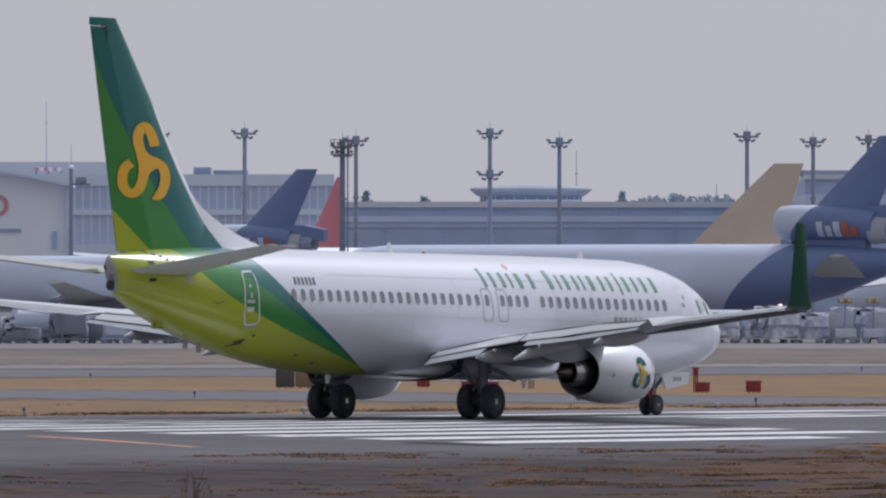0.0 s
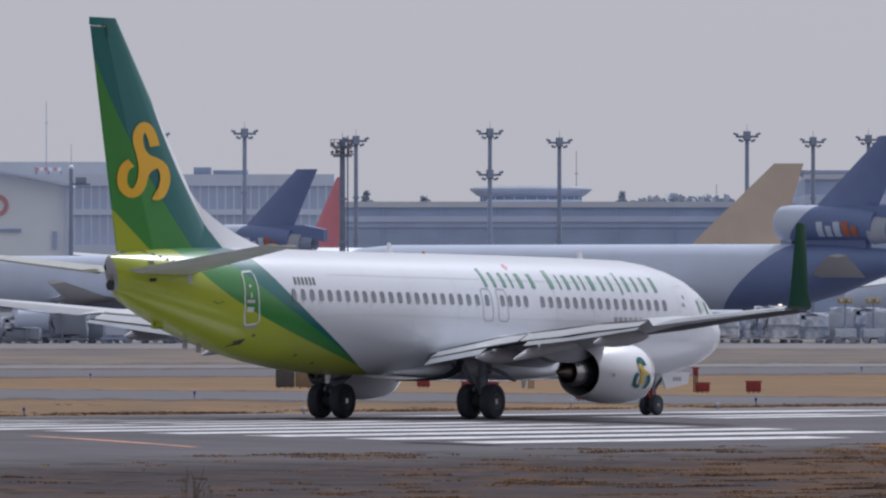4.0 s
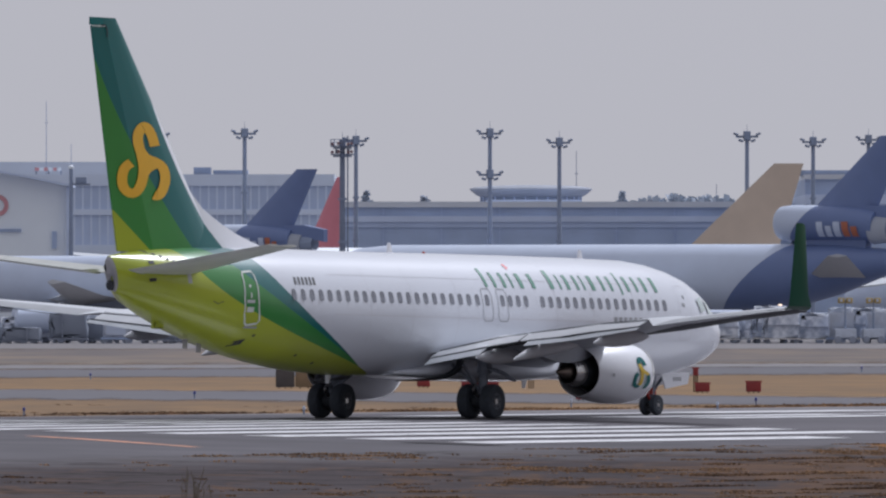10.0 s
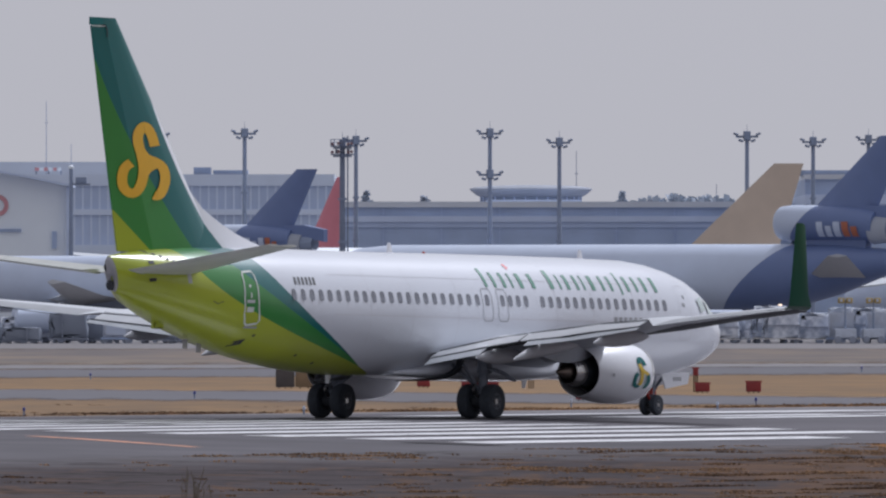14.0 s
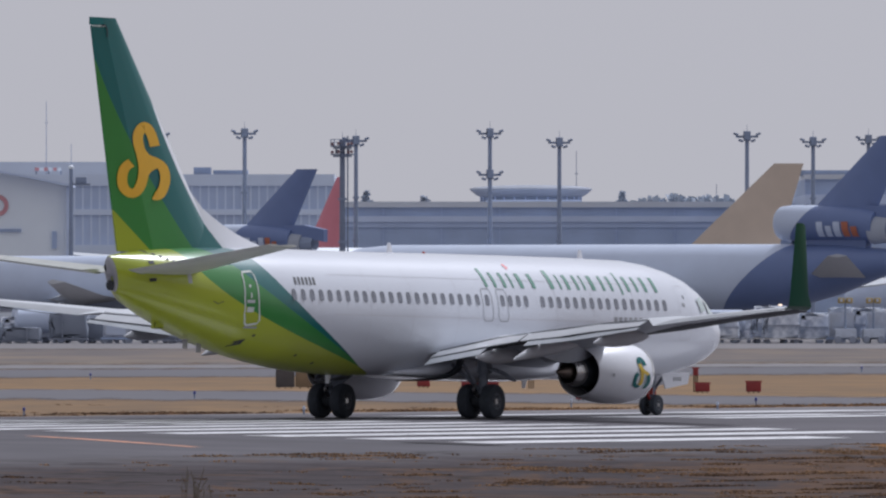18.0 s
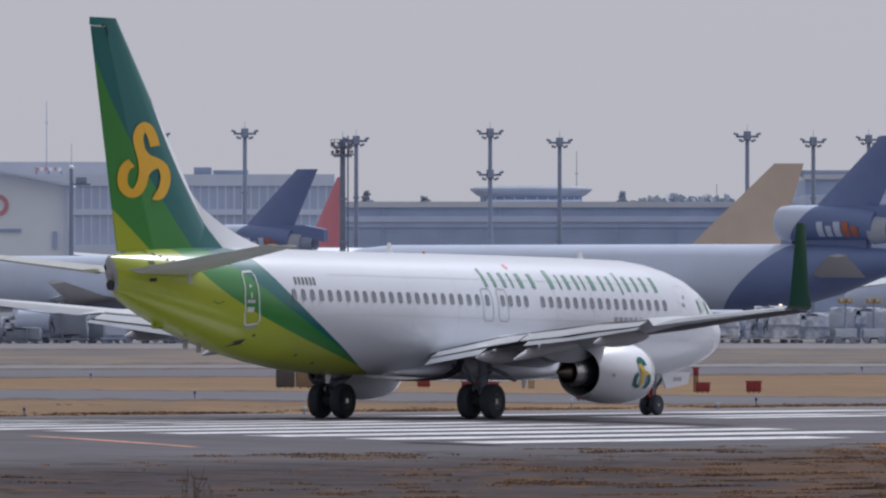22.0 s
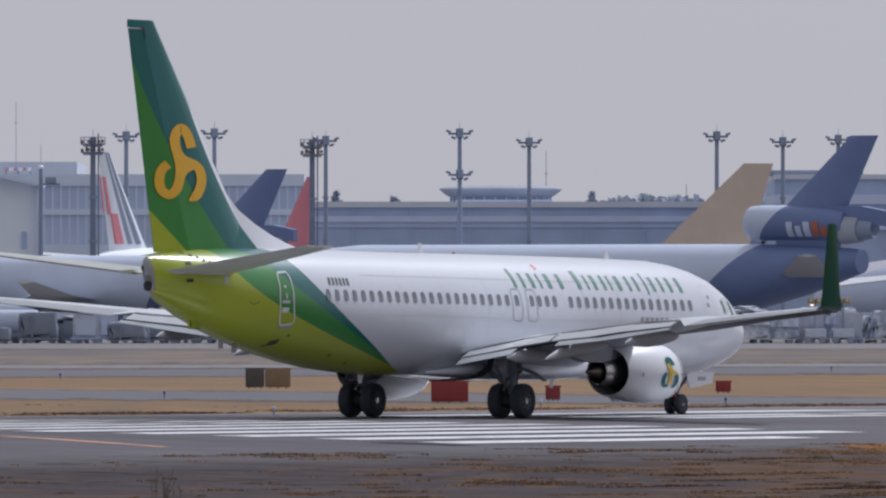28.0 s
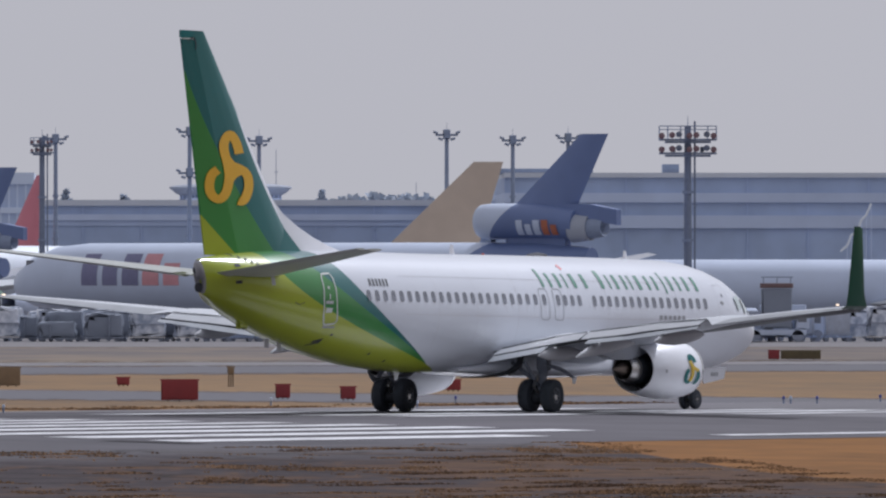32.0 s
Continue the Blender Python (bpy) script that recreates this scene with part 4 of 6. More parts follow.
band("taxiway", (580, -0.5), (636, -0.85), -90, 40, "taxi_asphalt", "grey asphalt taxiway joining the runway", "taxiway", 0.012, 0.7)
band("bare_ground", (850, 0.5), (1240, 0.0), -200, 200, "bare_soil", "bare brown soil by the apron", "soil", 0.008)
band("service_road", (747, 0.8), (862, 0.75), -150, 150, "taxi_asphalt", "grey asphalt strip beyond the grass", "road", 0.014, rough=2.0)
band("concrete_strip", (846, 0.5), (902, 0.4), -150, 150, "concrete", "pale concrete strip", "road", 0.02, rough=2.0)
cells = []
for x0 in range(-1500, 2000, 100):
    for y0, z0, y1, z1 in ((1185, 0.02, 1206, 0.36), (1206, 0.36, 1500, 0.36), (1500, 0.36, 2600, 0.36)):
        cells.append([Vector((x0, y0, z0)), Vector((x0 + 100, y0, z0)), Vector((x0 + 100, y1, z1)), Vector((x0, y1, z1))])
tagged(sheet("apron", cells, "concrete"), "concrete aircraft apron on a low bank", "apron")
# weathered pavement on the camera's side, with a slanting edge to the grass
tagged(sheet("blast_pad", [[rw(a, n, fall(n) + 0.03) for a, n in q] for q in
       [((-27 - 1.357 * (n0 - 33), n0), (-27 - 1.357 * (n1 - 33), n1), (-700, n1), (-700, n0)) for n0, n1 in ((32, 40), (40, 60), (60, 90), (90, 170))]], "weathered_asphalt"), "weathered grey asphalt with dead grass in its cracks", "pavement")

# golden dry grass of the verge beside it
tagged(sheet("verge", [[rw(a, n, fall(n) + 0.02) for a, n in q] for q in
       [((-27.5 - 1.357 * (n0 - 33), n0), (-27.5 - 1.357 * (n1 - 33), n1), (240, n1), (240, n0)) for n0, n1 in ((32, 40), (40, 60), (60, 90), (90, 170))]], "golden_grass"), "short golden dry grass beside the runway", "grass")

# painted runway markings
for i in range(16):
    n = -26.7 + 3.56 * i
    ln = 21 if i == 15 else 30
    tagged(sheet("threshold_stripe", strip(-39.6, -39.6 + ln, n - 0.82, n + 0.82, 0.045), "runway_white"), "white painted threshold stripe", "road marking", "threshold stripes")
for a, b in ((-10, 1400),):
    for n in (28.6, -28.6):
        tagged(sheet("side_stripe", strip(a, b, n - 0.45, n + 0.45, 0.045), "runway_white"), "white painted runway edge line", "road marking")
for a, n0, n1 in ((8, 2, 4.2), (8, 5.5, 7.5), (25, 2.5, 4.0), (25, 5.5, 7.5), (25, 9, 10.5), (8, -6, -3.6), (25, -7, -3)):
    tagged(sheet("designation_bar", strip(a, a + 15, n0, n1, 0.045), "runway_white"), "white painted bar of the runway number", "road marking", "runway number bars")
bm = bmesh.new()
prev = None
for i in range(13):
    t = i / 12
    a = -47.25 + -7.3 * t + 0.05 * math.sin(math.pi * t)
    n = 16.3 + 10.44 * t + -0.02 * math.sin(math.pi * t)
    pair = [bm.verts.new(rw(a - 0.18, n - 0.13, fall(n) + 0.04)), bm.verts.new(rw(a + 0.18, n + 0.13, fall(n) + 0.04))]
    if prev:
        bm.faces.new([prev[0], prev[1], pair[1], pair[0]])
    prev = pair
tagged(part("taxi_line", bm, "line_orange", None, smooth=False), "faded orange taxi lead-in line", "road marking", kind="structure")

tagged(sheet("tar_seam", strip(-42.0, -40.7, 25.7, 28.7, 0.04), "tar"), "black tar seam in the runway", "road marking")
for n, a0, a1 in ((2.2, -150, -20), (3.1, -140, 10), (-2.4, -150, 0), (-3.3, -130, -10), (5.2, -110, -45), (-0.6, -60, 60)):
    tagged(sheet("dark_strip", strip(a0, a1, n - 0.18, n + 0.18, 0.036), "runway_dark"), "narrow dark strip along the runway", "tyre mark", "tyre marks")


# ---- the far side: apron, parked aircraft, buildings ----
# Far paints, facades and masts: distance haze put in as paler, bluer colour.
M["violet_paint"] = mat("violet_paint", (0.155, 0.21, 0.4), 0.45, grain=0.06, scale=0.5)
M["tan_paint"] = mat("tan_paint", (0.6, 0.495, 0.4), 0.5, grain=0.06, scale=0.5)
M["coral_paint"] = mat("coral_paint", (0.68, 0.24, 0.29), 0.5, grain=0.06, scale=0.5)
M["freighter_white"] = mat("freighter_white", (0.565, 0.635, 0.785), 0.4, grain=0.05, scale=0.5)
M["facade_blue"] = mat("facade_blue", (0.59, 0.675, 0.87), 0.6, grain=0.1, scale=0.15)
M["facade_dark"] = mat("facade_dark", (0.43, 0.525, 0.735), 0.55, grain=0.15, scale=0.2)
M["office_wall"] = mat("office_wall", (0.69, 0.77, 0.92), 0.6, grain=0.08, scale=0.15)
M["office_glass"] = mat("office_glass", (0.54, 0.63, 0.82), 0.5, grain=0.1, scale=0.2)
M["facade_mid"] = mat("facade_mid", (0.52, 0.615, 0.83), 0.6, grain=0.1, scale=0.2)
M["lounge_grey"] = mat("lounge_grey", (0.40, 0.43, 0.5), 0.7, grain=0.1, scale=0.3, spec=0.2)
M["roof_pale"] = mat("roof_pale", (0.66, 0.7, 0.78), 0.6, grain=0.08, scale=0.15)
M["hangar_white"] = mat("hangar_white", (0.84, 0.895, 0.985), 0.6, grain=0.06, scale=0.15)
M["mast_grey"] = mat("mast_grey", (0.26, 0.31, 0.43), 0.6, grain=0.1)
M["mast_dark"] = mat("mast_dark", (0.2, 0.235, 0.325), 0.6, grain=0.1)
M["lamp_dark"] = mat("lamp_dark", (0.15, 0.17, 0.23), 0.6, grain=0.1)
# lamp red muted towards grey to paint in the haze
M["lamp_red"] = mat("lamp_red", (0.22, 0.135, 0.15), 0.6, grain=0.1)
# leaf green swapped for pale blue to paint in the haze
M["hazy_leaf"] = mat("hazy_leaf", (0.46, 0.52, 0.62), 0.9, grain=0.3, scale=0.5)
M["coral_mark"] = mat("coral_mark", (0.62, 0.3, 0.33), 0.5, grain=0.1)
M["sign_red"] = mat("sign_red", (0.27, 0.034, 0.038), 0.6, grain=0.12)
M["sign_olive"] = mat("sign_olive", (0.13, 0.10, 0.05), 0.7, grain=0.25)
M["sign_back"] = mat("sign_back", (0.25, 0.18, 0.11), 0.7, grain=0.15)
M["lamp_blue"] = mat("lamp_blue", (0.03, 0.05, 0.30), 0.3)
M["soot"] = mat("soot", (0.10, 0.095, 0.10), 0.8, grain=0.2)


def floodlight_mast(x, y, top, arms, red=False, second=None, lamps=7):
    m = new("floodlight_mast")
    m.matrix_basis = Matrix.Translation((x, y, 0))
    tagged(m, "tall grey floodlight mast with red lamp gallery" if red else "tall grey floodlight mast on the apron", "light mast", "floodlight masts")
    k = 0.62 if red else 0.5
    pole = part("pole", rod((0, 0, 0), (0, 0, top), 0.62 * k, 0.45 * k, n=12), "mast_dark" if red else "mast_grey", m)
    for i in range(3):
        part("flange", rod((0, 0, top * (0.25 + 0.22 * i)), (0, 0, top * (0.25 + 0.22 * i) + 0.25), 0.75 * k, n=12), "mast_grey", pole)
    part("lightning_rod", rod((0, 0, top), (0, 0, top + (0.9 if red else 1.1)), 0.04, 0.015, n=6), "mast_grey", m)
    if red:
        g1, g2 = (1.15, 2.3) if arms > 2 else (0.75, 1.65)
        for zz in (top - g2, top - g1):
            g = part("gallery", box(-arms, arms, -0.8, 0.8, zz - 0.09, zz + 0.07), "mast_grey", m)
            part("gallery_beam", box(-arms * 0.8, arms * 0.8, -0.5, 0.5, zz - 0.3, zz - 0.12), "mast_grey", g)
            for i in range(lamps):
                u = -arms + 0.22 + i * (2 * arms - 0.44) / (lamps - 1) + (0.1 if i % 2 else -0.05)
                r = 0.26 if arms > 2 else 0.18
                part("floodlight", turned([(-0.45, 0.0), (-0.4, r), (0.0, r), (0.25, r * 0.5), (0.3, 0.0)], axis="y", centre=(u, -0.9, zz + r + 0.05 + 0.06 * (i % 3)), n=12), "lamp_dark" if i % 3 == 2 else "lamp_red", g, "" if i % 3 == 2 else "red-housed floodlight")
        part("hand_rail", box(-arms, arms, -0.75, -0.68, top - 0.35, top - 0.28), "mast_grey", m)
        for u in (-arms * 0.5, 0.0, arms * 0.5):
            part("control_box", box(u - 0.16, u + 0.16, -0.3, 0.2, top - g2 + 0.1, top - g2 + 0.55, 0.03), "lamp_dark", m)
        part("hand_rail", box(-arms, arms, -0.04, 0.04, top - 0.05, top + 0.03), "mast_grey", m)
        for u in (-arms, -arms * 0.7, -arms * 0.25, arms * 0.25, arms * 0.7, arms):
            part("rail_post", rod((u, 0, top - g1), (u, 0, top), 0.05, n=6), "mast_grey", m)
        part("ladder", box(0.5, 0.66, -0.1, 0.1, 0, top + 0.4), "mast_dark", m)
    else:
        for zz in [top - 0.3] + ([second] if second else []):
            a = part("cross_arm", box(-arms, arms, -0.2, 0.2, zz - 0.15, zz + 0.1), "mast_grey", m)
            part("head_box", box(-0.42, 0.42, -0.5, 0.5, zz - 0.5, zz + 0.6, 0.1), "mast_grey", m)
            for i, u in enumerate((-arms, -arms * 0.55, arms * 0.55, arms)):
                z2 = zz + (0.25 if i % 3 == 0 else -0.5)
                fl = box(u - 0.28, u + 0.28, -0.6, 0.3, z2 - 0.13, z2 + 0.15, 0.08)
                bmesh.ops.rotate(fl, verts=fl.verts, cent=(u, 0, z2), matrix=Matrix.Rotation(0.35 if u < 0 else -0.35, 3, "Y"))
                part("floodlight", fl, "mast_grey", a)
    return m


for px, top, d in ((-22.65, 23.2, 1700), (-10.23, 22.9, 1750), (5.36, 23.2, 1700), (13.68, 22.7, 1750), (34.72, 22.87, 1700), (43.51, 22.77, 1750), (51.45, 23.58, 1800), (-32.72, 22.87, 1700), ):
    floodlight_mast(px, d, top, 1.28, second=top - 5.0 if abs(px - 5.36) < 0.1 else None)
for px, top, d, arms, lamps in ((-11.08, 21.58, 1640, 1.28, 5), (45.79, 18.37, 1250, 2.4, 7), (-34.8, 21.61, 1620, 1.32, 5)):
    floodlight_mast(px, d, top, arms, red=True, lamps=lamps)
part_masts = [(-55.96, 2100, 31.88), (-52.45, 2100, 25.91), (17.92, 2000, 23.87), (36.74, 2000, 19.47)]
for x, y, top in part_masts:
    m = new("antenna_mast")
    m.matrix_basis = Matrix.Translation((x, y, 0))
    tagged(m, "thin grey lattice antenna mast", "mast")
    part("pole", rod((0, 0, 0), (0, 0, top), 0.09, 0.04, n=6), "mast_grey", m)
    part("aerial", rod((-0.25, 0, top - 3), (0.25, 0, top - 3), 0.05, n=6), "mast_grey", m)

lp = new("lamp_pole")
lp.matrix_basis = Matrix.Translation((-40.6, 1625, 0))
tagged(lp, "slim grey lamp pole beside the hangar", "lamp pole")
part("pole", rod((0, 0, 0), (0, 0, 18.2), 0.3, 0.2, n=10), "mast_grey", lp)
part("lamp", turned([(18.2, 0.3), (18.45, 0.32), (18.6, 0.15), (18.62, 0.0)], axis="z", n=12), "hangar_white", lp, "small white lamp")
part("platform", box(0.25, 2.1, -0.5, 0.5, 16.4, 16.6), "mast_dark", lp)
part("switch_box", box(0.5, 1.7, -0.3, 0.3, 16.6, 17.3, 0.05), "mast_grey", lp)
rg = new("roof_gantry")
rg.matrix_basis = Matrix.Translation((-54.4, 2053, 21.2))
tagged(rg, "low red and white gantry on an office roof", "gantry")
for i in range(6):
    part("beam_section", box(-1.9 + 0.64 * i, -1.9 + 0.6 * (i + 1), -0.3, 0.3, 0.5, 0.95), "coral_mark" if i % 2 == 0 else "hangar_white", rg)
for x in (-1.7, 0.0, 1.7):
    part("post", box(x - 0.1, x + 0.1, -0.1, 0.1, 0.0, 0.55), "mast_grey", rg)


def jet_parked(x, y, heading, scale, body_mat, tail_mat, label, trijet=False, length=58.0, fus_r=3.0, axis_z=5.22, fin_top=17.25, edge=None, fin_plan=(12.0, 2.4, 3.2, 0.2)):
    """A parked wide-body: local x forward, origin on the ground under the tail's end."""
    jet = new("parked_jet")
    jet.matrix_basis = Matrix.Translation((x, y, 0.36)) @ Matrix.Rotation(heading, 4, "Z")
    tagged(jet, label, "airplane")
    L, R, C = length, fus_r, axis_z
    prof = [(0.0, 0.35, C + R * 0.55), (3, 1.1, C + R * 0.5), (8, 2.1, C + R * 0.28), (13, 2.75, C + R * 0.08), (18, R, C), (30, R, C), (L - 8, R, C), (L - 5, R * 0.93, C - 0.05), (L - 2.5, R * 0.72, C - 0.25), (L - 0.8, R * 0.4, C - 0.5), (L, 0.1, C - 0.6)]

    def ring(u, r, c):
        return [Vector((u, r * math.sin(2 * math.pi * k / 28), c + r * math.cos(2 * math.pi * k / 28))) for k in range(28)]

    def at(u):
        for a, b in zip(prof, prof[1:]):
            if a[0] <= u <= b[0]:
                t = (u - a[0]) / (b[0] - a[0])
                return a[1] + (b[1] - a[1]) * t, a[2] + (b[2] - a[2]) * t
    cut = edge or 0.0
    if cut:
        # rear paint meets the front along a slanted edge
        def slanted(u, lean):
            r, c = at(min(max(u, 0.1), L - 0.1))
            out = []
            for k in range(28):
                z = math.cos(2 * math.pi * k / 28)
                uu = u + lean * z
                rr, cc = at(min(max(uu, 0.1), L - 0.1))
                out.append(Vector((uu, rr * math.sin(2 * math.pi * k / 28), cc + rr * z)))
            return out
        rear = [ring(u, *at(u)) for u in ((2.6, 2.7, 3.4, 5.5, 8) if trijet else (0.01, 1.5, 3, 5.5, 8))] + [slanted(cut * 0.75, -1.6), slanted(cut, -3.4)]
        front = [slanted(cut, -3.4), slanted(cut + 6, -1.2)] + [ring(u, r, c) for u, r, c in prof if u > cut + 8]
        fus = part("rear_fuselage", loft(rear), tail_mat, jet)
        part("fuselage", loft(front), body_mat, jet)
    else:
        fus = part("fuselage", loft([ring(u, r, c) for u, r, c in prof]), body_mat, jet)
    zt = C + R
    if trijet:
        # fin stands on the centre engine
        ez = C + R + 1.75
        fin = part("fin", loft([[Vector((te + (le - te) * q, w * k, z)) for q, w in ((1, 0), (0.75, 1), (0.2, 1), (0, 0), (0.2, -1), (0.75, -1))] for le, te, z, k in ((10.8, 4.2, ez + 1.0, 0.5), (3.7, 0.95, fin_top, 0.22))]), tail_mat, jet)
        cowl = part("centre_engine", loft([[Vector((u + lean * math.cos(a), r * math.sin(a), ez + dz + r * math.cos(a))) for a in [2 * math.pi * i / 20 for i in range(20)]]
                                    for u, r, dz, lean in ((4.0, 1.28, -0.25, 0), (5.6, 1.42, -0.1, 0), (8.0, 1.48, 0, -0.6), (11.3, 1.5, 0, -1.35))]), tail_mat, jet)
        part("engine_inlet", loft([[Vector((u + lean * math.cos(a), r * math.sin(a), ez + r * math.cos(a))) for a in [2 * math.pi * i / 20 for i in range(20)]]
                                   for u, r, lean in ((11.28, 1.5, -1.35), (13.0, 1.5, -0.2), (13.7, 1.4, 0), (13.85, 1.28, 0), (13.5, 1.15, 0), (12.9, 1.1, 0), (12.8, 0.1, 0))]), "freighter_white", jet, "white engine inlet")
        part("engine_nozzle", turned([(4.4, 1.25), (2.7, 1.08), (2.65, 1.0), (3.4, 0.95)], centre=(0, 0, ez - 0.55), n=20), "lounge_grey", jet)
        part("exhaust_plug", turned([(3.0, 0.95), (1.9, 0.85), (1.3, 0.72), (1.35, 0.6), (2.2, 0)], centre=(0, 0, ez - 0.55), n=16), "mast_grey", jet)
        part("engine_strut", box(5, 11, -0.45, 0.45, C + R * 0.6, ez - 0.9, 0.1), tail_mat, jet)
        part("tail_fairing", loft([[Vector((u, w, z)) for w, z in ((-k, z0), (-k, z1), (k, z1), (k, z0))] for u, k, z0, z1 in ((7.5, 0.5, ez + 0.2, ez + 1.5), (2.5, 0.5, ez + 0.1, ez + 1.4), (-0.1, 0.35, ez - 0.35, ez + 0.95))]), tail_mat, jet)

        def cowl_skin(u, v):
            a = math.asin(max(-1, min(1, v / 1.5)))
            return Vector((u, 1.53 * math.cos(a), ez + v))

        def side_skin(u, v):
            a = math.asin(max(-1, min(1, v / R)))
            return Vector((u, (R + 0.03) * math.cos(a), C + v))
        # plain marks in place of lettering
        for i, (w, hh) in enumerate(((0.85, 1.25), (0.8, 0.9), (0.9, 1.25), (0.9, 1.25), (0.85, 0.85))):
            mk = "freighter_white" if i < 3 else "orange_mark"
            part("tail_mark", ribbon([(9.0 - i * 0.86, -1.15), (9.0 - i * 0.86, -1.15 + hh)], w * 0.37, cowl_skin), mk, jet)
        for i, (w, hh) in enumerate(((1.9, 2.7), (1.8, 1.9), (2.0, 2.7), (2.0, 2.7), (1.9, 1.9))):
            mk = "violet_mark" if i < 3 else "coral_mark"
            part("title_block", ribbon([(52.4 - i * 2.15, -0.6), (52.4 - i * 2.15, -0.6 + hh)], w * 0.43, side_skin, step=0.4), mk, jet)
    else:
        fin = part("fin", loft([[Vector((te + (le - te) * q, w * k, z)) for q, w in ((1, 0), (0.75, 1), (0.2, 1), (0, 0), (0.2, -1), (0.75, -1))] for le, te, z, k in ((fin_plan[0], fin_plan[1], zt - 0.6, 0.5), (fin_plan[2], fin_plan[3], fin_top, 0.22))]), tail_mat, jet)
    for sd in (-1, 1):
        part("tailplane", loft([[Vector((u, sd * yy, z + w)) for u, w in ((le, 0), (le - 1, 0.25 * k), (te, 0), (le - 1, -0.25 * k))] for le, te, yy, z, k in (((10.5, 4.6, 1.0, 5.4, 1.2), (3.5, 1.6, 8.2, 7.2, 0.6)) if trijet else ((8.5, 2.8, 1.0, C + R * 0.5, 1.2), (1.5, -0.8, 9.2, C + R * 0.5 + 0.9, 0.6)))]), "grey_paint" if trijet else "light_grey_paint", jet)
        w = part("wing", loft([[Vector((L * 0.56 - u, sd * yy, z + ww)) for u, ww in ((le, 0), (le + (te - le) * 0.3, 0.5 * k), (te, 0), (le + (te - le) * 0.3, -0.5 * k))] for le, te, yy, z, k in ((0, 10.5, 2.2, C - R * 0.55, 1.5), (9, 14.5, 11.5, C - R * 0.4, 1), (17.5, 19.8, 25, C + 0.2, 0.5))]), "light_grey_paint", jet)
        part("engine", turned([(L * 0.56 - 7.5, 0.9), (L * 0.56 - 4, 1.4), (L * 0.56 - 1.5, 1.45), (L * 0.56 - 1.0, 1.2), (L * 0.56 - 2.2, 0.0)], centre=(0, sd * 8.5, C - R * 0.55 - 1.7), n=18), "freighter_white", w)
        g = part("main_gear_leg", rod((L * 0.5, sd * 5, 0.6), (L * 0.5, sd * 4.6, C - R * 0.5), 0.25), "light_grey_paint", jet)
        for du in (-0.8, 0.8):
            part("wheel", turned([(-0.5, 0.3), (-0.5, 0.6), (0.5, 0.6), (0.5, 0.3)], axis="y", centre=(L * 0.5 + du, sd * 5, 0.6), n=16), "rubber", g)
    g = part("nose_gear_leg", rod((L - 6, 0, 0.5), (L - 6, 0, C - R), 0.18), "light_grey_paint", jet)
    part("wheel", turned([(-0.4, 0.2), (-0.4, 0.5), (0.4, 0.5), (0.4, 0.2)], axis="y", centre=(L - 6, 0, 0.5), n=16), "rubber", g)
    for sd in (-1, 1):
        part("cockpit_window", box(L - 3.3, L - 2.5, sd * 1.2 - 0.5, sd * 1.2 + 0.5, C + R * 0.35, C + R * 0.35 + 0.5), "window_glass", jet)
    return jet


# violet paled towards grey: haze painted into the title blocks
M["violet_mark"] = mat("violet_mark", (0.2, 0.2, 0.33), 0.5, grain=0.1)
M["orange_mark"] = mat("orange_mark", (0.45, 0.15, 0.08), 0.5)
# noses point left and a little away from the camera
JET_TURN = radians(180 - 36)
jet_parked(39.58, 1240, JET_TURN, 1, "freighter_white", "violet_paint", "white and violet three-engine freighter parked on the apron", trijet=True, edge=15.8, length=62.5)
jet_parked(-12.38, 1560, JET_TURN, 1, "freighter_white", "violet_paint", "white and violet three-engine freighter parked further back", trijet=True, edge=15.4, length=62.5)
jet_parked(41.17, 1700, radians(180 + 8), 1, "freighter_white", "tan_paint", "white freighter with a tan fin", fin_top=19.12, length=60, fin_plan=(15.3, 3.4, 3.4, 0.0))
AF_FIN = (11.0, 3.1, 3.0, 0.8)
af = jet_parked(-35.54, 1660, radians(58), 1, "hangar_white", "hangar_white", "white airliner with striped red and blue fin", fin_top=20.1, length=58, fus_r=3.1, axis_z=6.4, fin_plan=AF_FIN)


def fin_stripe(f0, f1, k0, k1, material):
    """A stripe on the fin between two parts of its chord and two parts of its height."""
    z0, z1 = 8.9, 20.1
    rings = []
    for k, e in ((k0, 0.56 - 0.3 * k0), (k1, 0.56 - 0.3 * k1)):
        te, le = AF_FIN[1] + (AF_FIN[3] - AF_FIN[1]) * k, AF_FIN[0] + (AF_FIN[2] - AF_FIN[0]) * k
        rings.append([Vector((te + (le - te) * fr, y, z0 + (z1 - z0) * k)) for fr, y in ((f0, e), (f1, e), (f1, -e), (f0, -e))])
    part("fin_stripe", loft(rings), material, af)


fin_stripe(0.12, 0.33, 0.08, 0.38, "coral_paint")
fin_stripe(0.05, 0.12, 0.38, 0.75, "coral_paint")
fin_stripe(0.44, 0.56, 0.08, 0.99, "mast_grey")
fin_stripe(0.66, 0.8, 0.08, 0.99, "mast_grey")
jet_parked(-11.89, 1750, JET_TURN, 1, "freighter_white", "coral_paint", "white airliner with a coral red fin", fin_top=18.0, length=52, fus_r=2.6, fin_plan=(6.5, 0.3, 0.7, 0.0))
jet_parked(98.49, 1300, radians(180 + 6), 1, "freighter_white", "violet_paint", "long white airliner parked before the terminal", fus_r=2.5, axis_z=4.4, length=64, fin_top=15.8)


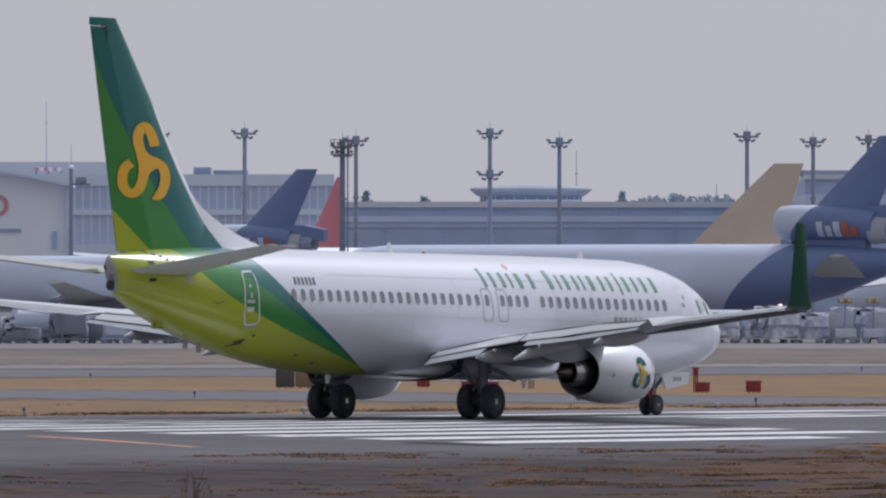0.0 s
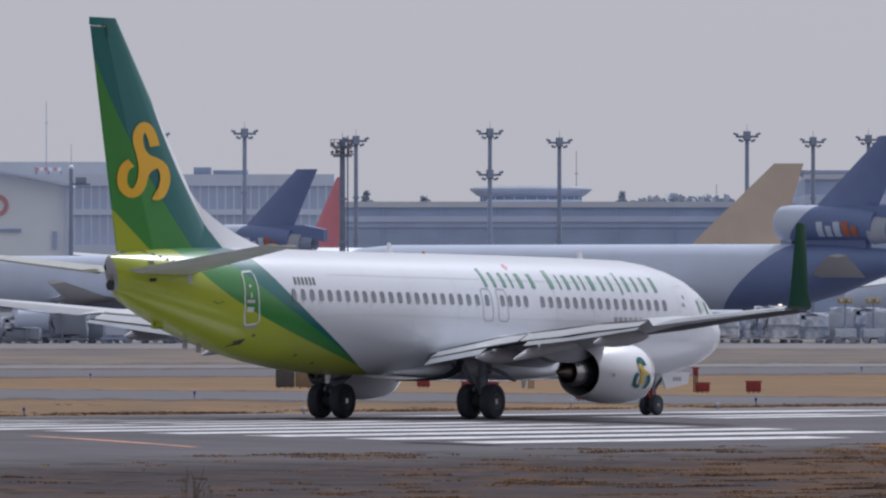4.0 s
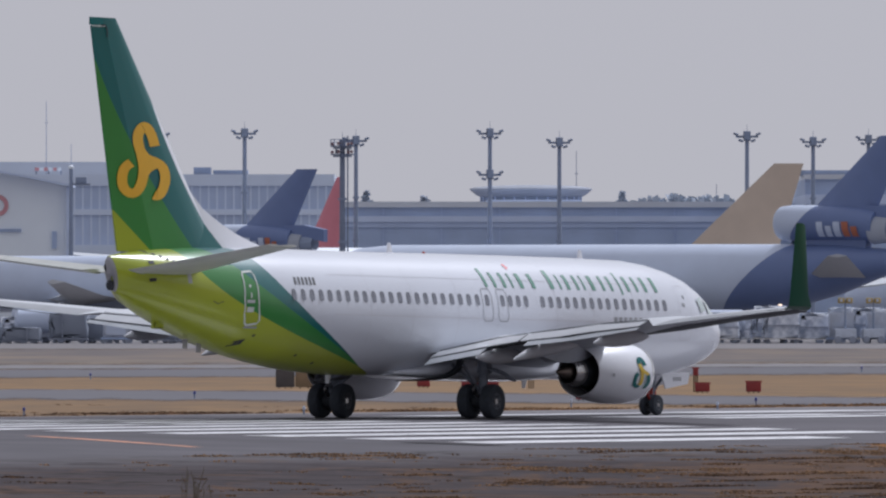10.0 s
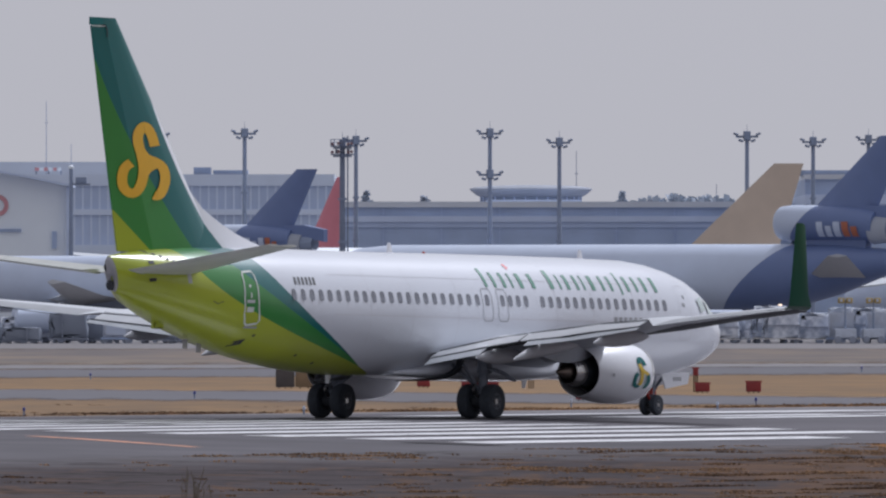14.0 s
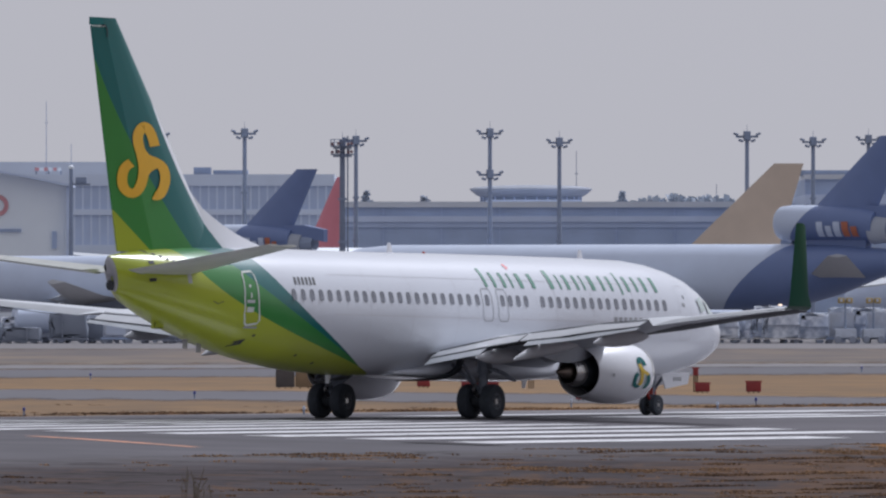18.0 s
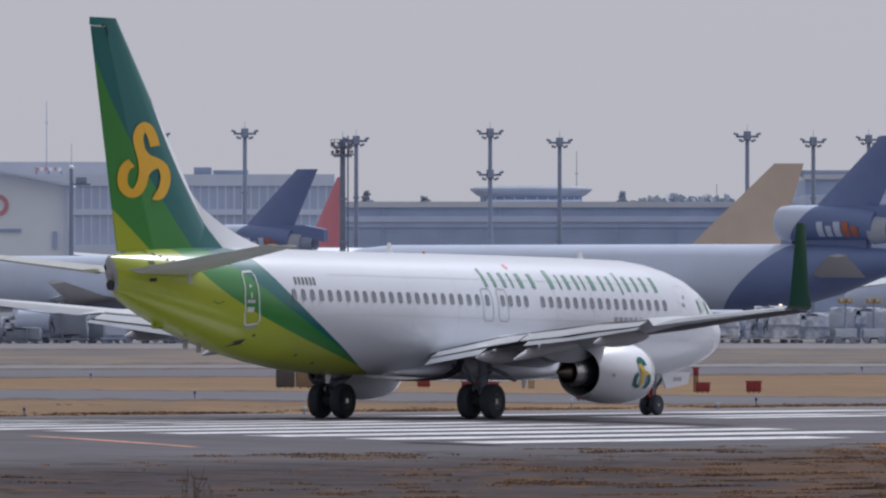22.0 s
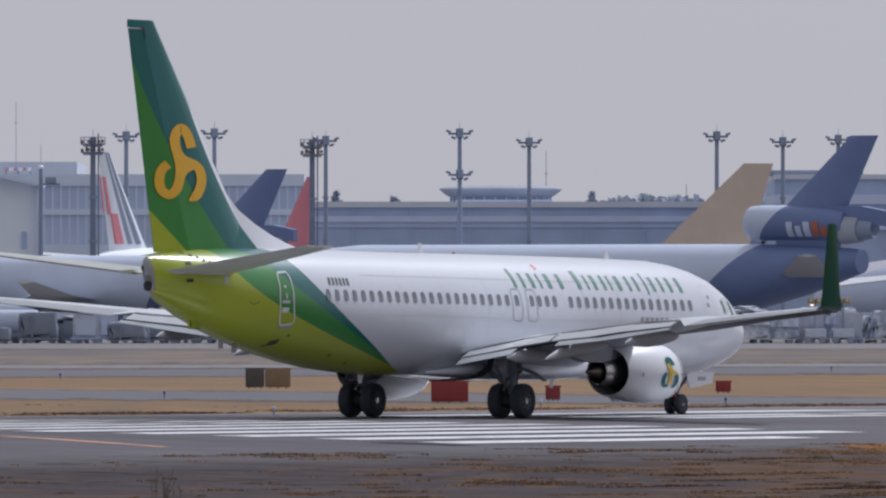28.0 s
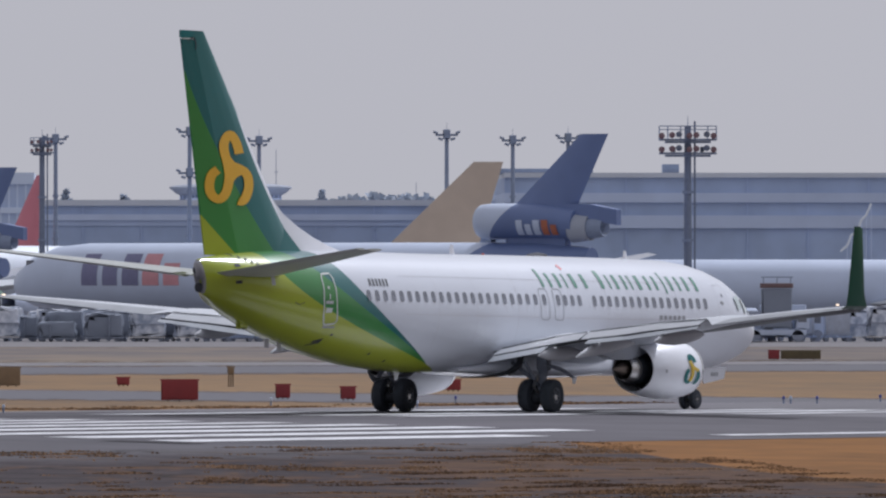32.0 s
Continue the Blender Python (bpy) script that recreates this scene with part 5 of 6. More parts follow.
def terminal(name, x0, x1, y0, y1, bands, label, mullion=7.0):
    """A long building in horizontal bands: (bottom, top, material, set-back)."""
    b = new(name)
    tagged(b, label, "building")
    for z0, z1, mt, back in bands:
        w = part("facade_band", box(x0, x1, y0 + back, y1, z0, z1), mt, b)
        if mt in ("facade_dark", "office_glass"):
            n = int((x1 - x0) / mullion)
            wd = 0.05 if mullion > 3 else 0.12
            for i in range(n + 1):
                u = x0 + (x1 - x0) * i / n
                part("mullion", box(u - wd, u + wd, y0 + back - 0.2, y0 + back, z0, z1), "facade_mid" if mullion > 3 else "office_wall", w)
    return b

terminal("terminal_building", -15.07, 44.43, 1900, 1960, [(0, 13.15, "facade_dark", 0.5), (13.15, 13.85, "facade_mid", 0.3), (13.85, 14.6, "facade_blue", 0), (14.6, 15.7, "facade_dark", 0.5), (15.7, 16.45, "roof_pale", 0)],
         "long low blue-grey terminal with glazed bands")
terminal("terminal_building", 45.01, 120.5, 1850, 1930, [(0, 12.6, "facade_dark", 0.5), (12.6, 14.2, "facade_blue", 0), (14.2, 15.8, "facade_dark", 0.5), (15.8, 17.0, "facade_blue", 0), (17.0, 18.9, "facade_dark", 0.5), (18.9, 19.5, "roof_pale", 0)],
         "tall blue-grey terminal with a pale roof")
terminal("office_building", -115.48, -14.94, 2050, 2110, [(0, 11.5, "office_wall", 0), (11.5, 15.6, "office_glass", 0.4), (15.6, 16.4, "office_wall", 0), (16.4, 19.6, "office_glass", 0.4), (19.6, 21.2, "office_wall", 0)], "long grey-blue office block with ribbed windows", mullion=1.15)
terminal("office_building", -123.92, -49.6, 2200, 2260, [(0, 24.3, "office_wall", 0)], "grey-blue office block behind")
# maintenance hangar with a sloping roof
hg = new("hangar")
tagged(hg, "white maintenance hangar with a shallow sloping roof", "hangar")
bm = loft([[Vector((x, y, z)) for x, z in ((-90, 0), (-41.46, 0), (-41.46, 16.43), (-49.1, 17.99), (-90, 17.99 + 5))] for y in (1650, 1662)])
part("wall", bm, "hangar_white", hg)
bm = loft([[Vector((x, y, z)) for x, z in ((-41.09, 16.43), (-41.09, 16.68), (-49.1, 18.24), (-90, 18.24 + 5), (-90, 17.99 + 5), (-49.1, 17.99))] for y in (1648, 1664)])
part("roof", bm, "facade_blue", hg)
part("corner_column", box(-41.71, -41.15, 1649, 1650.5, 0, 16.43), "facade_blue", hg)
part("emblem_disc", turned([(1649.9, 1.2), (1649.8, 1.17), (1649.8, 0.75), (1649.9, 0.72)], axis="y", centre=(-49.35, 0, 14.36), n=28), "coral_mark", hg, "red ring emblem")
part("door", box(-43.34, -42.84, 1649.7, 1650.1, 9.6, 11.48), "facade_dark", hg)
for i in range(9):
    u = -49.1 + i * 0.28
    part("lettering_bar", box(u - 0.1, u + 0.1, 1649.7, 1650.1, 11.42, 11.79), "facade_dark", hg)
# flat disc-shaped roof structure on the terminal
dk = new("roof_lounge")
tagged(dk, "saucer-shaped roof lounge on the terminal", "building")
cx = 11.61
def disc(rows):
    return loft([[Vector((cx + r * math.cos(a), 1965 + r * 0.6 * math.sin(a), z)) for a in [2 * math.pi * k / 40 for k in range(40)]] for r, z in rows])


part("roof", disc(((8.1, 18.45), (8.05, 18.6), (7.5, 18.75), (5.5, 18.95), (2.0, 19.05))), "lounge_grey", dk, "grey shallow roof")
part("eave", disc(((6.6, 17.45), (7.2, 17.7), (8.1, 18.45))), "lounge_grey", dk)
part("wall", disc(((6.7, 16.3), (6.6, 17.5))), "mast_grey", dk)
for k in range(14):
    a = math.pi + math.pi * (k + 0.5) / 14
    part("mullion", rod((cx + 6.7 * math.cos(a), 1965 + 4.02 * math.sin(a), 16.5), (cx + 6.7 * math.cos(a), 1965 + 4.02 * math.sin(a), 17.5), 0.07, n=6), "facade_blue", dk)
part("base", box(cx - 6, cx + 6, 1905, 1969, 14, 16.7), "facade_blue", dk)
# white zigzag gangway stair by the right-hand terminal
gs = new("gangway_stair")
gs.matrix_basis = Matrix.Translation((86.64, 1800, 0.36))
tagged(gs, "white zigzag gangway stair by the terminal", "stair")
steps = [(-2.2, 9.2), (-1.4, 9.9), (-0.9, 11.2), (-0.2, 11.4), (0.3, 13.0), (0.9, 13.6), (1.5, 15.0)]
for (u, z), (u2, z2) in zip(steps, steps[1:]):
    part("flight", rod((u, 0, z), (u2, 0, z2), 0.16, n=6), "hangar_white", gs)
    part("post", rod((u2, 0.3, 0), (u2, 0.3, z2), 0.05, n=6), "facade_blue", gs)
# small plant rooms on the roofs
for px, z0, w, h, d in ((-33.23, 21.2, 1.2, 1.0, 2055), (-29.34, 21.2, 2.4, 0.6, 2055), (50.28, 19.6, 6, 0.5, 1860), (65.87, 19.6, 1, 1.0, 1855)):
    tagged(part("roof_plant_room", box(px - w, px + w, d, d + 5, z0 - 0.2, z0 + h), "mast_grey", None), "grey plant room on a roof", "plant room")


# ---- apron clutter ----
def far_tree(x, y, h, pointed):
    t = new("tree")
    t.matrix_basis = Matrix.Translation((x, y, 0))
    tagged(t, "distant dark conifer behind the terminal" if pointed else "distant dark round-headed tree", "tree", "far trees")
    part("trunk", rod((0, 0, 0), (0, 0, h * 0.8), 0.3, 0.1, n=7), "soot", t)
    rnd = random.Random(int(x * 7 + y))
    bm = bmesh.new()
    for i in range(220):
        v = rnd.random()
        z = h * (0.45 + 0.55 * v)
        r = (h * 0.2 * (1.02 - v) if pointed else h * 0.3 * math.sqrt(max(0.02, 1 - (2 * v - 1) ** 2))) * math.sqrt(rnd.random())
        a = rnd.random() * 6.283
        c = Vector((r * math.cos(a), r * math.sin(a), z))
        k = 0.45 + 0.4 * rnd.random()
        q = Euler((rnd.random() * 6, rnd.random() * 6, rnd.random() * 6)).to_matrix()
        vs = [bm.verts.new(c + q @ Vector(p) * k) for p in ((-1, -0.5, 0), (1, -0.5, 0.2), (0.7, 0.6, 0), (-0.7, 0.5, -0.2))]
        bm.faces.new(vs)
    part("crown", bm, "hazy_leaf", t, smooth=False)


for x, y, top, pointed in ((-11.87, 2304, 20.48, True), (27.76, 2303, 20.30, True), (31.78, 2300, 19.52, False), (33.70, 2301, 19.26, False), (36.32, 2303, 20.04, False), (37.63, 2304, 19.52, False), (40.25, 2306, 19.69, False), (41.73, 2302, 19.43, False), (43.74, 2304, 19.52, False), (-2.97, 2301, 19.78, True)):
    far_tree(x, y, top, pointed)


def lumpy(bm, k):
    """Shifts the points of a wrapped load a little."""
    bmesh.ops.subdivide_edges(bm, edges=bm.edges[:], cuts=2, use_grid_fill=True)
    for v in bm.verts:
        v.co += Vector((noise.noise(v.co * 1.7), noise.noise(v.co * 1.7 + Vector((5, 0, 0))), 0.6 * noise.noise(v.co * 1.7 + Vector((0, 7, 0))))) * k
    return bm


def unit_load(kind):
    """Ground equipment seen along the apron's edge."""
    g = new(kind)
    if kind == "cargo_container":
        bm = loft([[Vector((x, y, z)) for y, z in ((-0.75, 0.5), (0.75, 0.5), (0.98, 1.0), (0.98, 2.5), (-0.98, 2.5), (-0.98, 1.0))] for x in (-1, 1)])
        part("shell", bm, "alu_grey", g)
        part("curtain", box(-0.8, 0.8, -1.0, -0.95, 0.7, 2.0), "freighter_white", g)
        d = part("dolly", box(-1.2, 1.2, -0.9, 0.9, 0.32, 0.48, 0.03), "facade_dark", g)
        for x in (-0.9, 0.9):
            part("wheel", rod((x, -0.85, 0.2), (x, 0.85, 0.2), 0.2, n=10), "hazy_rubber", d)
    elif kind == "service_truck":
        part("cargo_box", box(-2.6, 1.2, -1.15, 1.15, 0.9, 3.0, 0.08), "freighter_white", g)
        c = part("cab", loft([[Vector((x, y, z)) for x, z in ((1.3, 0.6), (3.0, 0.6), (3.0, 1.5), (2.6, 2.3), (1.3, 2.3))] for y in (-1.05, 1.05)]), "freighter_white", g)
        part("windscreen", box(2.62, 3.02, -0.9, 0.9, 1.5, 2.1), "window_glass", c)
        part("side_window", box(1.6, 2.4, -1.07, 1.07, 1.5, 2.1), "window_glass", c)
        part("chassis", box(-2.6, 2.9, -0.5, 0.5, 0.45, 0.9), "hazy_rubber", g)
        for x in (-1.8, 2.1):
            part("wheel", rod((x, -1.1, 0.48), (x, 1.1, 0.48), 0.48, n=14), "hazy_rubber", g)
    elif kind == "tow_tractor":
        part("body", box(-1.6, 1.6, -0.8, 0.8, 0.4, 1.1, 0.1), "yellow_far", g)
        part("cabin", box(-0.5, 0.6, -0.7, 0.7, 1.1, 2.0, 0.08), "facade_dark", g)
        for x in (-1.0, 1.0):
            part("wheel", rod((x, -0.85, 0.38), (x, 0.85, 0.38), 0.38, n=12), "hazy_rubber", g)
    elif kind == "cargo_loader":
        part("platform", box(-4, 4, -1.6, 1.6, 2.6, 2.95, 0.05), "freighter_white", g)
        for x in (-2.6, 1.4):
            part("lift_strut", rod((x, 0, 0.7), (x + 2.4, 0, 2.6), 0.16), "facade_blue", g)
            part("lift_strut", rod((x + 2.4, 0, 0.7), (x, 0, 2.6), 0.16), "facade_blue", g)
        part("chassis", box(-4, 4, -1.3, 1.3, 0.4, 0.8, 0.05), "facade_blue", g)
        part("cab", box(2.6, 4.0, -1.5, -0.3, 2.95, 4.2, 0.08), "freighter_white", g)
        for x in (-3, 3):
            part("wheel", rod((x, -1.3, 0.45), (x, 1.3, 0.45), 0.45, n=12), "hazy_rubber", g)
    elif kind == "tank_trailer":
        part("tank", turned([(-2.3, 0.0), (-2.25, 0.7), (-2.0, 0.98), (2.0, 0.98), (2.25, 0.7), (2.3, 0.0)], centre=(0, 0, 1.75), n=20), "freighter_white", g, "white cylindrical tank")
        part("chassis", box(-2.2, 2.4, -0.6, 0.6, 0.5, 0.85), "hazy_rubber", g)
        for x in (-1.5, 1.5):
            part("wheel", rod((x, -0.95, 0.42), (x, 0.95, 0.42), 0.42, n=12), "hazy_rubber", g)
    elif kind == "cargo_pallet":
        part("pallet", box(-1.5, 1.5, -1.1, 1.1, 0.35, 0.45), "bright_metal", g)
        part("load", lumpy(box(-1.4, 1.4, -1.0, 1.0, 0.45, 2.9, 0.3), 0.3), "wrap_grey", g)
        part("net", box(-1.5, 1.5, -1.1, 1.1, 1.5, 1.6), "hazy_rubber", g)
        for x in (-1.1, 1.1):
            part("wheel", rod((x, -0.9, 0.18), (x, 0.9, 0.18), 0.18, n=10), "hazy_rubber", g)
    elif kind == "light_cart":
        part("base", box(-0.9, 0.9, -0.6, 0.6, 0.4, 1.2, 0.08), "alu_grey", g)
        part("mast", rod((0, 0, 1.1), (0, 0, 3.5), 0.09, 0.06), "mast_grey", g)
        for x in (-0.32, 0.32):
            h = part("lamp_head", box(x - 0.28, x + 0.28, -0.25, 0.2, 3.25, 3.7, 0.08), "cart_yellow", g, "yellow lamp head")
            part("lens", box(x - 0.1, x + 0.1, -0.3, -0.252, 3.4, 3.6), "freighter_white", h)
        for x in (-0.6, 0.6):
            part("wheel", rod((x, -0.65, 0.3), (x, 0.65, 0.3), 0.3, n=10), "hazy_rubber", g)
    elif kind == "high_loader":
        part("platform", box(-1.3, 1.3, -1.3, 1.3, 4.35, 4.75, 0.06), "loader_brown", g, "red-brown raised platform")
        part("cargo_box", box(-1.2, 1.2, -1.2, 1.2, 1.1, 4.3, 0.1), "cover_grey", g)
        part("rail", box(-1.3, 1.3, -1.3, -1.22, 5.2, 5.28), "mast_grey", g)
        for x in (-1.1, 0.0, 1.1):
            part("rail_post", rod((x, -1.26, 4.7), (x, -1.26, 5.25), 0.04, n=6), "mast_grey", g)
        for a, b in ((-1.2, 1.2), (1.2, -1.2)):
            part("lift_strut", rod((a, -0.9, 0.9), (b, -0.9, 4.2), 0.1), "mast_grey", g)
        part("chassis", box(-2.6, 2.4, -1.1, 1.1, 0.5, 1.0, 0.06), "freighter_white", g)
        c = part("cab", box(1.5, 2.6, -1.0, 1.0, 1.0, 2.3, 0.12), "freighter_white", g)
        part("side_window", box(1.7, 2.4, -1.02, 1.02, 1.6, 2.1), "window_glass", c)
        for x in (-1.8, 1.7):
            part("wheel", rod((x, -1.1, 0.48), (x, 1.1, 0.48), 0.48, n=14), "hazy_rubber", g)
    elif kind == "covered_load":
        part("pallet", box(-1.6, 1.6, -1.1, 1.1, 0.35, 0.5), "hazy_rubber", g)
        part("cover", lumpy(box(-1.55, 1.55, -1.05, 1.05, 0.5, 2.9, 0.35), 0.22), "cover_grey", g, "dark weathered cover")
        part("strap", box(-0.5, -0.42, -1.25, 1.25, 0.5, 2.6), "hazy_rubber", g)
        for x in (-1.1, 1.1):
            part("wheel", rod((x, -0.9, 0.18), (x, 0.9, 0.18), 0.18, n=10), "hazy_rubber", g)
    return g


M["cart_yellow"] = mat("cart_yellow", (0.5, 0.37, 0.13), 0.5, grain=0.1)
M["loader_brown"] = mat("loader_brown", (0.2, 0.13, 0.13), 0.6, grain=0.15)
M["cover_grey"] = mat("cover_grey", (0.21, 0.235, 0.29), 0.7, grain=0.15, scale=0.8, color2=(0.27, 0.3, 0.37), bump=0.5, spec=0.3)
# apron tyres and chassis: haze lifts their black to pale blue-grey in the colour
M["hazy_rubber"] = mat("hazy_rubber", (0.31, 0.34, 0.42), 0.8, grain=0.2)
M["straw"] = mat("straw", (0.25, 0.155, 0.085), 0.95, grain=0.3, scale=0.35, color2=(0.10, 0.066, 0.048), spec=0.1, ramp=(0.8, 1.2))
_nt = M["straw"].node_tree
_geo, _rmp, _mix = (_nt.nodes.new(k) for k in ("ShaderNodeNewGeometry", "ShaderNodeMapRange", "ShaderNodeMix"))
_mix.data_type, _mix.blend_type = "RGBA", "MULTIPLY"
_mix.inputs[0].default_value = 1.0
_rmp.inputs[3].default_value, _rmp.inputs[4].default_value = 0.35, 1.35
_nt.links.new(_geo.outputs["Random Per Island"], _rmp.inputs[0])
_src = _nt.nodes["Principled BSDF"].inputs["Base Color"].links[0].from_socket
_nt.links.new(_src, _mix.inputs[6])
_nt.links.new(_rmp.outputs[0], _mix.inputs[7])
_nt.links.new(_mix.outputs[2], _nt.nodes["Principled BSDF"].inputs["Base Color"])
_thin, _both = _nt.nodes.new("ShaderNodeBsdfTranslucent"), _nt.nodes.new("ShaderNodeMixShader")
_both.inputs[0].default_value = 0.5
_nt.links.new(_mix.outputs[2], _thin.inputs["Color"])
_nt.links.new(_nt.nodes["Principled BSDF"].outputs[0], _both.inputs[1])
_nt.links.new(_thin.outputs[0], _both.inputs[2])
_nt.links.new(_both.outputs[0], _nt.nodes["Material Output"].inputs["Surface"])
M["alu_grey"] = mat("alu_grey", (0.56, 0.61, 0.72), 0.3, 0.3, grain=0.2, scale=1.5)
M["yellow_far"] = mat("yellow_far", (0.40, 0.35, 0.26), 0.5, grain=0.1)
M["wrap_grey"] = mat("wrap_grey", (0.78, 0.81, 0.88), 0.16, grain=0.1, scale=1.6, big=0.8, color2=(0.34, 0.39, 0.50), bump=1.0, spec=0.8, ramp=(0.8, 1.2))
LABELS = {"cargo_container": ("silver air cargo container on a dolly", "container"), "service_truck": ("white box truck parked on the apron", "truck"),
          "tow_tractor": ("yellow tow tractor on the apron", "tractor"), "cargo_loader": ("white scissor-lift cargo loader", "loader"),
          "tank_trailer": ("white tank trailer on the apron", "trailer"), "cargo_pallet": ("netted grey cargo pallet on a dolly", "pallet"), "covered_load": ("cargo load under a dark weathered cover", "cargo load")}
rnd = random.Random(5)
protos = {}
x = -48.0
order = ["cargo_pallet", "cargo_pallet", "cargo_pallet", "cargo_pallet", "cargo_pallet", "cargo_container", "service_truck", "cargo_pallet", "cargo_container", "cargo_pallet", "cargo_container", "cargo_pallet", "cargo_container", "tow_tractor", "cargo_pallet", "tank_trailer", "cargo_container", "cargo_container", "cargo_pallet", "cargo_container", "cargo_pallet", "cargo_pallet"]
for row, (y0, xa, xb) in enumerate(((1209, -50, 66), (1213, -49, 66), (1217, -50, 68), (1222, -50, 68), (1228, -50, -5))):
    x = xa
    while x < xb:
        kind = order[rnd.randrange(len(order))]
        if x < 14 and row < 4 and rnd.random() < 0.72:
            kind = "covered_load"
        half = {"cargo_container": 1.2, "service_truck": 3.1, "tow_tractor": 1.7, "cargo_loader": 4.2, "tank_trailer": 2.5, "cargo_pallet": 1.6, "covered_load": 1.7}[kind]
        x += half + 0.2 + rnd.random() ** 2 * 2.0
        m = Matrix.Translation((x, y0 + rnd.uniform(-1.5, 1.5), 0.36)) @ Matrix.Rotation(rnd.choice((0, math.pi)) + rnd.uniform(-0.06, 0.06), 4, "Z") @ Matrix.Diagonal((1, 1, rnd.uniform(0.75, 1.12) if kind == "cargo_pallet" else rnd.uniform(0.5, 1.0) if kind == "covered_load" else 1, 1))
        if kind in protos:
            copy_thing(protos[kind], m)
        else:
            g = unit_load(kind)
            g.matrix_basis = m
            tagged(g, LABELS[kind][0], LABELS[kind][1], "apron equipment")
            protos[kind] = g
        x += half

for kind, x, y in (("light_cart", 32.6, 1206.5), ("light_cart", 34.9, 1207.0), ("high_loader", 51.4, 1206.8)):
    m = Matrix.Translation((x, y, 0.36))
    if kind in protos:
        copy_thing(protos[kind], m)
    else:
        protos[kind] = unit_load(kind)
        protos[kind].matrix_basis = m
        tagged(protos[kind], *{"light_cart": ("mobile floodlight cart with yellow lamp heads", "light cart"), "high_loader": ("white truck with a raised red-brown platform", "truck")}[kind], "apron equipment")


# ---- signs and lights between runway and apron ----
def field_sign(x, y, w, h, material, label, foot=0.06):
    s = new("airfield_sign")
    z = ground_at(x, y)
    s.matrix_basis = Matrix.Translation((x, y, z))
    tagged(s, label, "sign", "airfield signs")
    p = part("panel", box(-w / 2, w / 2, -0.15, 0.15, foot, foot + h, 0.04), material, s)
    part("frame", box(-w / 2 - 0.04, w / 2 + 0.04, -0.1, 0.1, foot + h, foot + h + 0.06), material, s)
    for u in (-w * 0.32, 0, w * 0.32):
        part("leg", rod((u, 0, -0.1), (u, 0, foot), 0.025, n=6), "straw", s)


for x, y, w, h, mt, lb in ((11.06, 634.8, 0.63, 0.34, "sign_red", "red airfield sign seen from behind"), (13.26, 635.7, 0.65, 0.41, "sign_red", "red airfield sign seen from behind"), (1.45, 583.2, 1.46, 0.76, "sign_red", "large red mandatory runway sign"), (5.6, 594.8, 0.59, 0.5, "sign_red", "small red airfield sign"), (8.15, 590.7, 0.61, 0.45, "sign_red", "small red airfield sign"), (-6.92, 652.6, 0.82, 0.79, "soot", "dark back of an airfield sign box"), (-5.91, 652.6, 1.11, 0.77, "sign_back", "brown weathered airfield sign box"), (-0.86, 656.8, 0.57, 0.3, "sign_red", "low red airfield marker"), (3.88, 655.7, 0.3, 0.75, "sign_back", "narrow brown marker board"), (10.87, 640.6, 0.24, 0.9, "sign_red", "narrow red marker board"), (41.4, 936.0, 2.5, 0.5, "sign_olive", "long low olive-brown airfield sign"), (39.7, 936.0, 0.7, 0.52, "sign_red", "small red airfield sign")):
    if h > 2.2 * w:
        field_sign(x, y, w, 0.3, mt, lb, foot=h - 0.2)
    else:
        field_sign(x, y, w, h, mt, lb)
# dry weed stalks beside the camera's side of the pavement
wd = new("dead_weed")
wx, wy = -5.75, 347.0
wd.matrix_basis = Matrix.Translation((wx, wy, ground_at(wx, wy)))
tagged(wd, "dry brown weed stalks on the pavement", "weed")
for i in range(12):
    a, l = i * 2.4, 0.3 + 0.1 * (i % 6)
    foot = Vector((0.12 * math.cos(a * 3) * (i % 4), 0.1 * math.sin(a), 0))
    tip = foot + Vector((0.12 * math.cos(a) * (i % 3), 0.1 * math.sin(a), l))
    stalk = part("stalk", rod(foot, tip, 0.009, 0.005, n=5), "sign_olive", wd)
    for k, h in ((0.45, 0.11), (0.65, 0.09), (0.82, 0.06)):
        at = foot.lerp(tip, k)
        b = a + 7 * k
        part("twig", rod(at, at + Vector((h * math.cos(b), 0.3 * h * math.sin(b), 0.8 * h)), 0.007, 0.004, n=5), "sign_olive", stalk)


def edge_light(x, y, blue):
    g = new("edge_light")
    g.matrix_basis = Matrix.Translation((x, y, ground_at(x, y) + 0.03))
    tagged(g, "small blue taxiway edge light" if blue else "small pale runway edge light", "light", "edge lights")
    part("stem", rod((0, 0, -0.05), (0, 0, 0.18), 0.035, n=8), "mast_grey", g)
    part("lens", turned([(0.16, 0.05), (0.23, 0.055), (0.28, 0.03), (0.29, 0.0)], axis="z", n=10), "lamp_blue" if blue else "freighter_white", g)


for x, y, b in ((-10.0, 599.0, True), (12.14, 577.5, True), (23.85, 553.7, True), (24.09, 553.2, False), (25.0, 551.6, True), (28.08, 566.4, True), (9.8, 531.4, False), (-14.82, 526.5, True), (-4.81, 514.8, False), (-17.21, 726.7, True), (22.52, 800.7, True), (4.89, 567.8, False)):
    edge_light(x, y, b)

# dead grass tufts over the near pavement and verge
rnd = random.Random(11)
verts, faces = [], []


